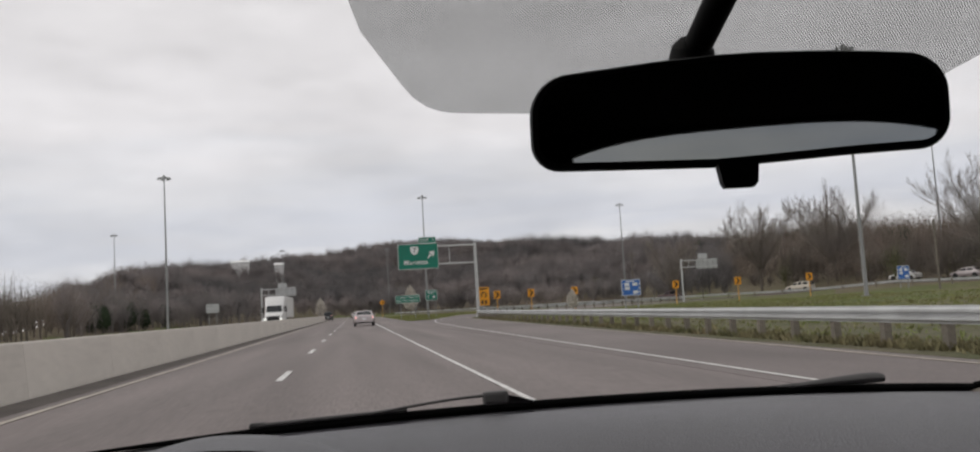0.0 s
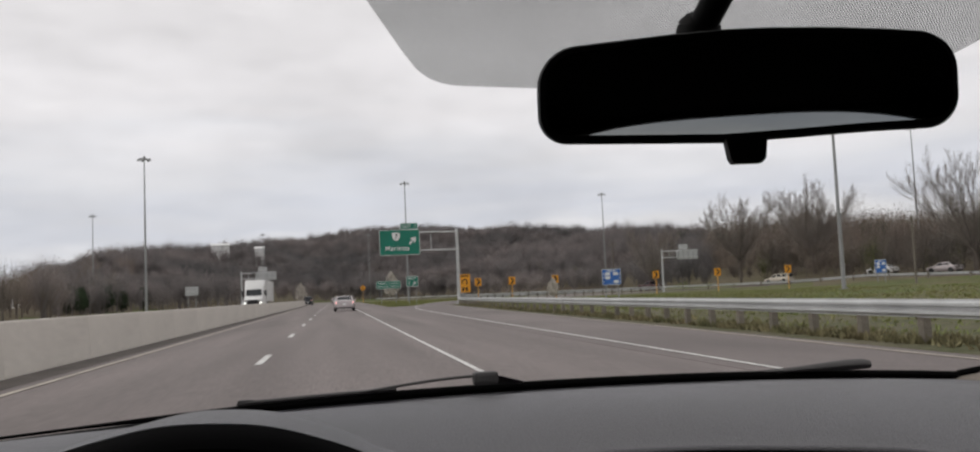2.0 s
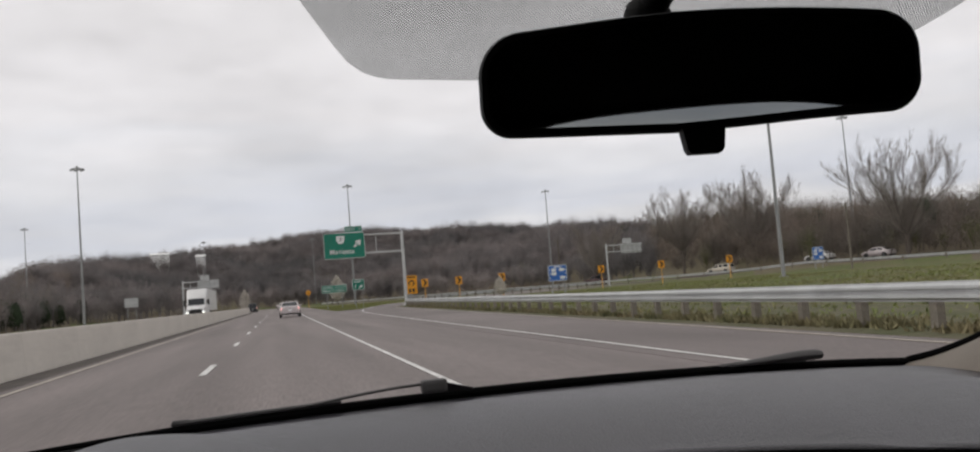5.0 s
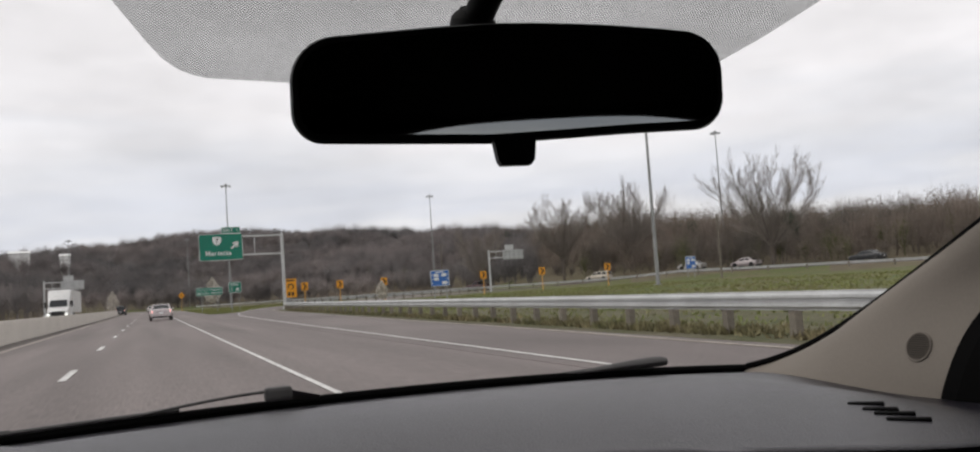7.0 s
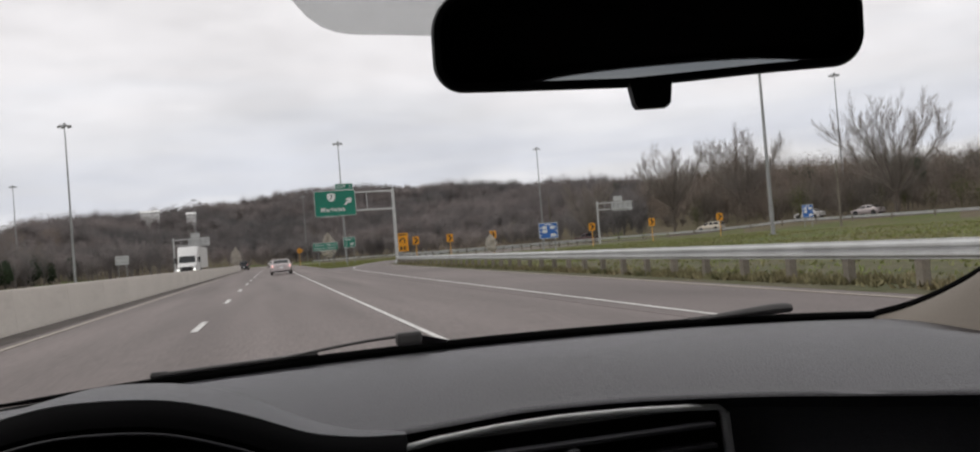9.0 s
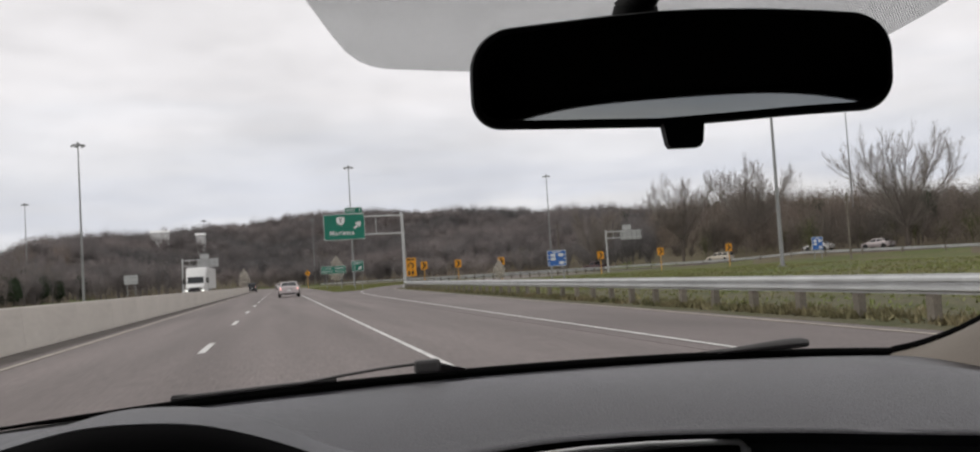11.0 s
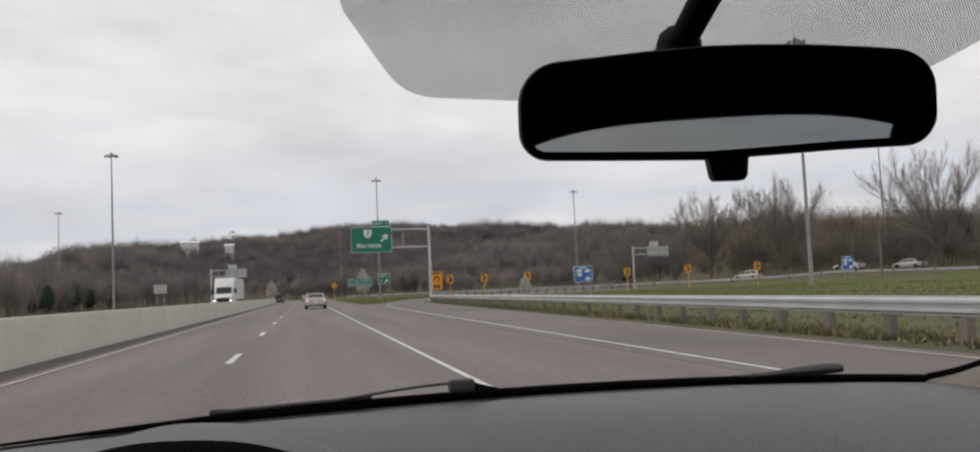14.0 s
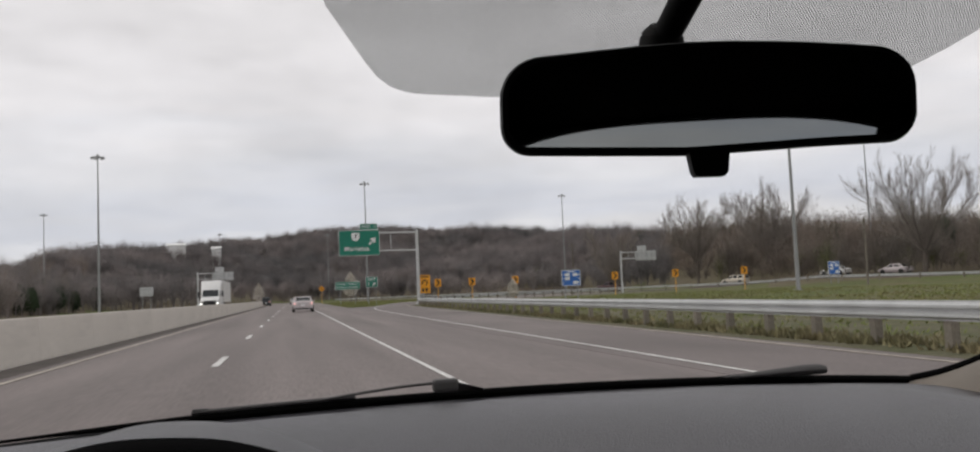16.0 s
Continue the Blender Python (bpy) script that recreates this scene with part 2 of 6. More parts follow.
CAR_GLASS = material("tinted_car_glass", (0.02, 0.023, 0.026), 0.1, 0.0, coarse=0.1, fine=0.02, bump=0, spec=0.4)
SILVER = material("champagne_silver_paint", (0.47, 0.42, 0.42), 0.32, 0.25, coarse=0.05, coarse_scale=2, fine=0.02, fine_scale=60, bump=0)
WHITE_PAINT = material("white_vehicle_paint", (0.74, 0.74, 0.73), 0.35, coarse=0.07, coarse_scale=1.5, fine=0.03, bump=0)
TAN_PAINT = material("tan_vehicle_paint", (0.52, 0.47, 0.39), 0.35, 0.2, coarse=0.06, coarse_scale=1.5, fine=0.03, bump=0)
DARK_PAINT = material("dark_vehicle_paint", (0.025, 0.027, 0.03), 0.3, 0.2, coarse=0.1, coarse_scale=2, fine=0.03, bump=0)
RED_PAINT = material("red_vehicle_paint", (0.05, 0.012, 0.012), 0.35, 0.1, coarse=0.1, coarse_scale=2, fine=0.03, bump=0)
BLACK_TRIM = material("black_plastic_trim", (0.018, 0.018, 0.018), 0.6, coarse=0.15, coarse_scale=4, fine=0.08, bump=0.03)
CHROME = material("brushed_chrome", (0.62, 0.62, 0.63), 0.22, 1.0, coarse=0.08, coarse_scale=6, fine=0.05, bump=0.02)
TAIL_RED = lamp_material("lit_tail_lamp", (0.90, 0.46, 0.42), 1.0)
HEADLAMP = lamp_material("lit_head_lamp", (0.95, 0.95, 0.9), 1.5)
LENS = material("clear_lamp_lens", (0.6, 0.6, 0.6), 0.15, 0.3, coarse=0.1, bump=0)
HOUSE_WHITE = material("pale_cladding", (0.82, 0.82, 0.81), 0.7, coarse=0.12, coarse_scale=0.3, fine=0.06, bump=0.02)
ROOF_GREY = material("grey_roofing", (0.24, 0.24, 0.25), 0.8, coarse=0.2, coarse_scale=0.4, fine=0.15, bump=0.1)

DASH = material("grained_dash_vinyl", (0.0165, 0.0150, 0.0215), 0.33, coarse=0.45, coarse_scale=5.0, fine=0.2, fine_scale=45, bump=0.2, bump_scale=380, spec=0.34)
DASH_FACE = material("grained_dash_face", (0.062, 0.061, 0.068), 0.55, coarse=0.2, coarse_scale=4, fine=0.08, fine_scale=220, bump=0.1, bump_scale=520, spec=0.3)
DASH_DARK = material("black_dash_plastic", (0.0028, 0.0028, 0.0032), 0.75, coarse=0.12, coarse_scale=4, fine=0.06, fine_scale=200, bump=0.08, bump_scale=500, spec=0.03)
SATIN = material("satin_silver_trim", (0.60, 0.60, 0.60), 0.4, 0.3, coarse=0.06, coarse_scale=8, fine=0.04, fine_scale=120, bump=0.02)
RUBBER = material("black_glass_border", (0.004, 0.004, 0.004), 0.7, coarse=0.1, coarse_scale=8, fine=0.05, bump=0.02, spec=0.02)
MIRROR_BLACK = material("black_mirror_housing", (0.004, 0.004, 0.0045), 0.6, coarse=0.1, coarse_scale=10, fine=0.05, fine_scale=300, bump=0.04, bump_scale=700, spec=0.15)
PILLAR_TRIM = material("beige_pillar_trim", (0.200, 0.177, 0.153), 0.8, coarse=0.08, coarse_scale=4, fine=0.05, fine_scale=260, bump=0.1, bump_scale=600, spec=0.2)
ROOF_CLOTH = material("dark_headliner_cloth", (0.010, 0.010, 0.010), 0.95, coarse=0.1, coarse_scale=4, fine=0.08, fine_scale=300, bump=0.1, bump_scale=700, spec=0.1)
GRILLE = material("brown_speaker_mesh", (0.100, 0.087, 0.075), 0.85, coarse=0.1, coarse_scale=20, fine=0.35, fine_scale=900, bump=0.3, bump_scale=900, spec=0.1)
WIPER_BLACK = material("weathered_wiper_grey", (0.078, 0.074, 0.073), 0.65, coarse=0.15, coarse_scale=6, fine=0.08, bump=0.05)
MIRROR_GLASS = material("silvered_mirror", (0.48, 0.495, 0.51), 0.015, 1.0, coarse=0.03, coarse_scale=12, fine=0.01, bump=0)
WINDSCREEN = clear_glass("windscreen_glass", (0.97, 0.975, 0.97), 0.02)
REAR_GLASS = clear_glass("privacy_rear_glass", (0.69, 0.70, 0.69), 0.04)
SIDE_GLASS = clear_glass("tinted_side_window_glass", (0.20, 0.205, 0.21), 0.05)
DOTS = dotted_band("printed_dot_band", 0.0018, 0.43)

# ---------------------------------------------------------------- mesh helpers


class Shape:
    """Collects vertices and faces, then becomes one mesh."""

    def __init__(self):
        self.v, self.f = [], []

    def add(self, verts, faces):
        n = len(self.v)
        self.v += [tuple(p) for p in verts]
        self.f += [tuple(i + n for i in face) for face in faces]
        return self

    def box(self, c, s, turn=0.0, bevel=0.0):
        bm = bmesh.new()
        bmesh.ops.create_cube(bm, size=1.0)
        bmesh.ops.scale(bm, vec=s, verts=bm.verts)
        if bevel:
            bmesh.ops.bevel(bm, geom=list(bm.edges), offset=bevel, segments=2, affect="EDGES", profile=0.6)
        if turn:
            bmesh.ops.rotate(bm, cent=(0, 0, 0), matrix=Matrix.Rotation(radians(turn), 3, "Z"), verts=bm.verts)
        bmesh.ops.translate(bm, vec=c, verts=bm.verts)
        bm.verts.index_update()
        self.add([tuple(v.co) for v in bm.verts], [[v.index for v in f.verts] for f in bm.faces])
        bm.free()
        return self

    def rod(self, p, q, r0, r1=None, n=10, caps=True):
        p, q = Vector(p), Vector(q)
        r1 = r0 if r1 is None else r1
        axis = (q - p).normalized()
        side = axis.orthogonal().normalized()
        up = axis.cross(side)
        ring = [(math.cos(2 * math.pi * i / n), math.sin(2 * math.pi * i / n)) for i in range(n)]
        verts = [p + (side * a + up * b) * r0 for a, b in ring] + [q + (side * a + up * b) * r1 for a, b in ring]
        faces = [(i, (i + 1) % n, n + (i + 1) % n, n + i) for i in range(n)]
        if caps:
            faces += [tuple(range(n))[::-1], tuple(range(n, 2 * n))]
        return self.add(verts, faces)

    def sweep(self, path, section, closed=False, caps=True):
        """Sweeps a section (offset sideways, offset up) along a path, kept upright."""
        k = len(section)
        verts, faces = [], []
        for i, p in enumerate(path):
            p = Vector(p)
            a, b = Vector(path[max(i - 1, 0)]), Vector(path[min(i + 1, len(path) - 1)])
            d = b - a
            d.z = 0
            d.normalize()
            side = Vector((d.y, -d.x, 0))
            verts += [p + side * s + Vector((0, 0, u)) for s, u in section]
        last = k if closed else k - 1
        for i in range(len(path) - 1):
            for j in range(last):
                faces.append((i * k + j, i * k + (j + 1) % k, (i + 1) * k + (j + 1) % k, (i + 1) * k + j))
        if closed and caps:
            faces += [tuple(range(k))[::-1], tuple(range((len(path) - 1) * k, len(path) * k))]
        return self.add(verts, faces)

    def grid(self, rows, closed=False):
        """A skin through rows of points, each row of the same length."""
        k = len(rows[0])
        verts = [p for row in rows for p in row]
        last = k if closed else k - 1
        faces = [(i * k + j, i * k + (j + 1) % k, (i + 1) * k + (j + 1) % k, (i + 1) * k + j) for i in range(len(rows) - 1) for j in range(last)]
        return self.add(verts, faces)

    def plate(self, outline, normal, thick):
        """A flat outline of 3D points given thickness along its normal."""
        n = Vector(normal).normalized() * thick
        k = len(outline)
        verts = [Vector(p) for p in outline] + [Vector(p) + n for p in outline]
        faces = [tuple(range(k))[::-1], tuple(range(k, 2 * k))] + [(i, (i + 1) % k, k + (i + 1) % k, k + i) for i in range(k)]
        return self.add(verts, faces)

    def mesh(self, name, mat, smooth=False):
        me = bpy.data.meshes.new(name)
        me.from_pydata([tuple(p) for p in self.v], [], self.f)
        bm = bmesh.new()
        bm.from_mesh(me)
        if len(bm.faces) < 60000:
            bmesh.ops.recalc_face_normals(bm, faces=bm.faces)
        bm.to_mesh(me)
        bm.free()
        me.materials.append(mat)
        if smooth:
            me.shade_smooth()
            me.set_sharp_from_angle(angle=radians(40))
        return me


def part(name, shape, mat, parent=None, label="", smooth=False, kind=""):
    ob = new(name, shape.mesh(name, mat, smooth))
    ob.parent = parent
    return tagged(ob, label, "", "", kind)


def thing(name, label, category, at=(0, 0, 0), turn=0.0, group="", kind=""):
    ob = new(name)
    ob.empty_display_size = 0.2
    ob.matrix_world = pose(*at, 0, 0, turn)
    return tagged(ob, label, category, group, kind)


def lettering(name, text, size, at, mat, parent, spacing=1.0, thick=0.004, bold=0.0):
    """Raised letters that face -y, centred at a point of the parent."""
    cu = bpy.data.curves.new(name, "FONT")
    cu.body, cu.size, cu.align_x, cu.align_y, cu.extrude, cu.space_character, cu.offset = text, size, "CENTER", "CENTER", thick, spacing, bold
    tmp = bpy.data.objects.new(name, cu)
    scene.collection.objects.link(tmp)
    me = bpy.data.meshes.new_from_object(tmp.evaluated_get(bpy.context.evaluated_depsgraph_get()))
    bpy.data.objects.remove(tmp)
    me.transform(Matrix.Translation(at) @ Matrix.Rotation(radians(90), 4, "X"))
    me.materials.clear()
    me.materials.append(mat)
    ob = new(name, me)
    ob.parent = parent
    return ob


def smooth_path(points, n):
    """n points on a Catmull-Rom curve through the given ones."""
    pts = [Vector(p) for p in points]
    out = []
    for i in range(n):
        s = i / (n - 1) * (len(pts) - 1)
        k = min(int(s), len(pts) - 2)
        u = s - k
        a, b, c, d = pts[max(k - 1, 0)], pts[k], pts[k + 1], pts[min(k + 2, len(pts) - 1)]
        out.append(0.5 * ((2 * b) + (c - a) * u + (2 * a - 5 * b + 4 * c - d) * u * u + (3 * b - a - 3 * c + d) * u ** 3))
    return out


def blend(table, x):
    """Linear reading of a short table of (x, value)."""
    if x <= table[0][0]:
        return table[0][1]
    for (a, p), (b, q) in zip(table, table[1:]):
        if x <= b:
            return p + (q - p) * (x - a) / (b - a)
    return table[-1][1]


def smoothstep(u):
    u = max(0.0, min(1.0, u))
    return u * u * (3 - 2 * u)

# ---------------------------------------------------------------- ground, hills
CREST = [(-180, 300), (-60, 260), (-30, 250), (-18, 300), (-12, 480), (0, 640), (18, 560), (26, 300), (33, 230), (48, 210), (80, 220), (180, 300)]
RISE = [(-180, 0.012), (-60, 0.028), (-40, 0.034), (-21, 0.036), (-17, 0.053), (-13.5, 0.066), (-10, 0.068), (-5, 0.072), (0, 0.077), (5.5, 0.081), (11, 0.077), (17, 0.072),
        (22.5, 0.072), (27, 0.077), (31, 0.082), (37, 0.084), (43, 0.084), (50, 0.080), (75, 0.064), (180, 0.012)]
FIELD = -0.05


def terrain(x, y):
    r = math.hypot(x, y)
    az = math.degrees(math.atan2(x, y))
    crest = blend(CREST, az)
    top = max(0.0, blend(RISE, az) * crest - 11.5)
    toe = crest * 0.5
    z = FIELD + top * smoothstep((r - toe) / (crest - toe))
    if r > 60:
        z += smoothstep((r - toe) / 60) * 1.8 * noise.noise(Vector((x * 0.012, y * 0.012, 3.1)))
    return z


def build_ground():
    s = Shape()
    radii = [0, 6, 12, 20, 30, 42, 56, 72, 90, 110, 132, 156, 182, 210, 240, 272, 306, 342, 380, 420, 465, 515, 570, 630, 700, 800, 950, 1300, 2000, 3500]
    k = 240
    rows = [[(r * math.sin(2 * math.pi * i / k), r * math.cos(2 * math.pi * i / k), terrain(r * math.sin(2 * math.pi * i / k), r * math.cos(2 * math.pi * i / k))) for i in range(k)] for r in radii[1:]]
    s.grid(rows, closed=True)
    n = len(s.v)
    s.v.append((0, 0, FIELD))
    s.f += [(n, i, (i + 1) % k) for i in range(k)]
    ground = part("ground", s, GRASS_GROUND, None, smooth=True)
    ground.data.materials.append(EARTH)
    for p in ground.data.polygons:
        c = p.center
        az = math.degrees(math.atan2(c.x, c.y))
        p.material_index = 1 if math.hypot(c.x, c.y) > blend(CREST, az) * 0.5 + 12 else 0
    tagged(ground, "rolling ground of spring grass rising to brown wooded hills", "ground", kind="structure")


build_ground()


def road_x(y):
    """How far the carriageway bends away in the distance."""
    return -0.00035 * max(0.0, y - 190) ** 2


def ribbon(name, ys, left, right, z, mat, label, category, drop=0.25):
    s = Shape()
    rows = []
    for y in ys:
        a, b = left(y) + road_x(y), right(y) + road_x(y)
        zz = z + max(0.0, terrain(0.5 * (a + b), y) - FIELD) if y > 200 else z
        rows.append([(a, y, zz - drop)] + [(a + (b - a) * i / 6, y, zz) for i in range(7)] + [(b, y, zz - drop)])
    s.grid(rows)
    return tagged(part(name, s, mat), label, category, kind="structure")


YS = [-330 + 10 * i for i in range(66)]
road = ribbon("road", YS, lambda y: -6.0, lambda y: 5.6 + 0.8 * smoothstep((y - 25) / 15), 0.0, ASPHALT, "worn grey asphalt highway carriageway with two lanes", "road")
gutter = ribbon("gutter", YS, lambda y: -5.95, lambda y: -5.2, 0.006, DIRT_STRIP, "dark gritty strip at the foot of the concrete barrier", "gutter", 0.05)
ribbon("opposite_road", YS, lambda y: -17.0, lambda y: -6.2, -0.004, ASPHALT, "asphalt carriageway beyond the median barrier", "road")

EXIT_LEFT = [(5.5, -330), (5.5, -60), (5.5, 0), (5.5, 86), (6.4, 98.6), (8.2, 100.4), (9.9, 106), (11.5, 115), (14.0, 127), (17.4, 139), (22, 148), (28, 156), (35, 162), (44, 167)]
EXIT_RIGHT = [(8.6, -330), (8.6, -60), (8.8, 0), (11.9, 86), (12.9, 96), (13.4, 100), (14.6, 106), (17.5, 112), (23, 118), (30, 123), (38, 127.5), (44, 130), (51, 133), (58, 136)]


def exit_road():
    s = Shape()
    left, right = smooth_path([(x, y, 0.006) for x, y in EXIT_LEFT], 90), smooth_path([(x, y, 0.006) for x, y in EXIT_RIGHT], 90)
    s.grid([[a + Vector((0, 0, -0.2))] + [a.lerp(b, i / 5) for i in range(6)] + [b + Vector((0, 0, -0.2))] for a, b in zip(left, right)])
    return tagged(part("exit_road", s, SHOULDER), "grey asphalt exit lane curling away round a grass gore", "road", kind="structure")


exit_road()


def verge():
    """The strip of dry grass and dirt that the guardrail stands in."""
    s = Shape()
    rng = random.Random(8)
    edge = smooth_path([(x, y, 0) for x, y in EXIT_RIGHT], 140)
    rows = []
    for i, p in enumerate(edge):
        d = (edge[min(i + 1, len(edge) - 1)] - edge[max(i - 1, 0)]).normalized()
        n = Vector((d.y, -d.x, 0))
        wide = 7.0 + rng.uniform(-0.9, 0.9)
        rows.append([p - n * 0.12 + Vector((0, 0, z)) for z in (-0.1, 0.010 + rng.uniform(-0.003, 0.004))] +
                    [p + n * wide * f + Vector((0, 0, 0.012 - 0.03 * f + rng.uniform(-0.01, 0.01))) for f in (0.2, 0.5, 0.8)] + [p + n * wide + Vector((0, 0, -0.1))])
    s.grid(rows)
    tagged(part("verge", s, VERGE, smooth=True), "dull strip of dry grass and dirt under the guardrail", "verge", kind="structure")


verge()


def stripe(name, points, width, mat, label, n=60, z=0.012):
    s = Shape()
    path = smooth_path([(x, y, z) for x, y in points], n)
    s.sweep(path, [(-width / 2, -0.004), (-width / 2, 0), (width / 2, 0), (width / 2, -0.004)])
    return tagged(part(name, s, mat), label, "road marking", kind="structure")


stripe("edge_line_right", [(2.17, -330), (2.17, -100), (2.17, 0), (2.17, 60), (2.17, 120), (2.2, 180)], 0.09, PAINT_WHITE, "solid white line along the through lane")
stripe("edge_line_left", [(-4.85, -330), (-4.85, -100), (-4.85, 0), (-4.85, 60), (-4.85, 120), (-4.85, 190)], 0.12, PAINT_YELLOW, "faded yellow line beside the median")
stripe("exit_line_inner", [(5.75, -60), (5.8, 0), (6.0, 20), (6.4, 50), (7.0, 76), (8.3, 92), (9.1, 98), (10.6, 107), (12.0, 116), (15.6, 133), (20.5, 145)], 0.085, PAINT_WHITE, "white line on the inside of the exit lane", 90, 0.018)
stripe("exit_line_outer", [(8.1, -60), (8.3, 0), (9.2, 25), (10.3, 55), (11.3, 85), (12.2, 96), (13.4, 104), (17.0, 111.5), (26, 119)], 0.08, PAINT_YELLOW, "thin worn line on the outside of the exit lane", 90, 0.018)


def lane_dashes():
    for i in range(-8, 26):
        y = 12.2 * i + 17.7
        s = Shape()
        n = 4
        s.sweep([(-1.49 + road_x(y + 3.05 * k / n), y + 3.05 * k / n, 0.012) for k in range(n + 1)], [(-0.07, -0.004), (-0.07, 0), (0.07, 0), (0.07, -0.004)])
        part("dash", s, PAINT_WHITE, road)


lane_dashes()


def median_barrier():
    root = thing("median_barrier", "long pale concrete median barrier with sloped foot", "barrier", kind="structure")
    section = [(-0.20, -0.05), (-0.195, 0.06), (-0.10, 1.03), (-0.08, 1.06), (0.08, 1.06), (0.10, 1.03), (0.195, 0.06), (0.20, -0.05)]
    s = Shape()
    s.sweep([(0, 0, 0), (0, 3.0, 0), (0, 5.985, 0)], section, closed=True)
    me = s.mesh("barrier_segment", CONCRETE)
    for i in range(-52, 53):
        y = 6.0 * i
        ob = new("barrier_segment", me)
        ob.parent = root
        zz = max(0.0, terrain(-6.3 + road_x(y), y) - FIELD) if y > 200 else 0.0
        ang = math.atan2(road_x(y + 6) - road_x(y), 6.0)
        ob.matrix_world = pose(-6.3 + road_x(y), y, zz, 0, 0, -math.degrees(ang))


median_barrier()

W_BEAM = [(0.0, 0.0), (0.0, 0.03), (-0.08, 0.065), (-0.08, 0.105), (0.0, 0.14), (0.0, 0.175), (-0.08, 0.21), (-0.08, 0.25), (0.0, 0.285), (0.0, 0.315),
          (0.005, 0.315), (0.006, 0.285), (-0.074, 0.25), (-0.074, 0.21), (0.006, 0.175), (0.006, 0.14), (-0.074, 0.105), (-0.074, 0.065), (0.006, 0.03), (0.005, 0.0)]


def guardrail(points, label, side=1, step=1.9, n=120, height=0.46, follow=False):
    root = thing("guardrail", label, "guardrail", kind="structure")
    path = smooth_path([(x, y, 0) for x, y in points], n)
    if follow:
        path = [Vector((p.x, p.y, terrain(p.x, p.y) + 0.1)) for p in path]
    s = Shape()
    s.sweep([(p.x, p.y, p.z + height) for p in path], [(a * side, b) for a, b in W_BEAM], closed=True)
    part("beam", s, STEEL, root, smooth=False)
    s2 = Shape().box((0, 0, 0.36), (0.15, 0.17, 0.84), bevel=0.012)
    me = s2.mesh("post", POST_WOOD)
    walked = 0.0
    for a, b in zip(path, path[1:]):
        seg = (b - a).length
        while walked <= seg:
            p = a.lerp(b, walked / seg)
            d = (b - a).normalized()
            ob = new("post", me)
            ob.parent = root
            ob.matrix_world = pose(p.x + d.y * 0.10 * side, p.y - d.x * 0.10 * side, p.z - 0.06, 0, 0, math.degrees(math.atan2(-d.x, d.y)))
            walked += step
        walked -= seg
    return root


guardrail([(9.1, -70), (9.15, -35), (9.3, 0), (10.4, 30), (11.45, 58), (12.5, 86), (13.5, 96.5), (14.5, 103), (18.0, 111), (23.6, 117.3), (30.5, 122.3), (38.5, 126.8), (51, 132.2)], "galvanised guardrail on timber posts along the exit lane")
guardrail([(11, 245), (38, 192), (60, 152), (74, 112), (85, 70), (95, 20)], "far guardrail along the upper ramp beyond the grass", n=80, step=6.0, follow=True)
guardrail([(-17.6, -80), (-17.6, 0), (-17.6, 60), (-17.6, 120), (-17.8, 170)], "guardrail on the far side of the opposite carriageway", n=60, step=3.8)


def ramp_road():
    s = Shape()
    path = smooth_path([(14, 250, 0), (41, 196, 0), (64, 156, 0), (79, 115, 0), (90, 72, 0), (100, 20, 0)], 60)
    path = [Vector((p.x + 4, p.y, terrain(p.x + 4, p.y) + 0.12)) for p in path]
    s.sweep(path, [(-4, -0.5), (-4, 0), (4, 0), (4, -0.5)])
    tagged(part("ramp_road", s, ASPHALT), "distant grey ramp road behind its guardrail", "road", kind="structure")


ramp_road()

# ---------------------------------------------------------------- woods


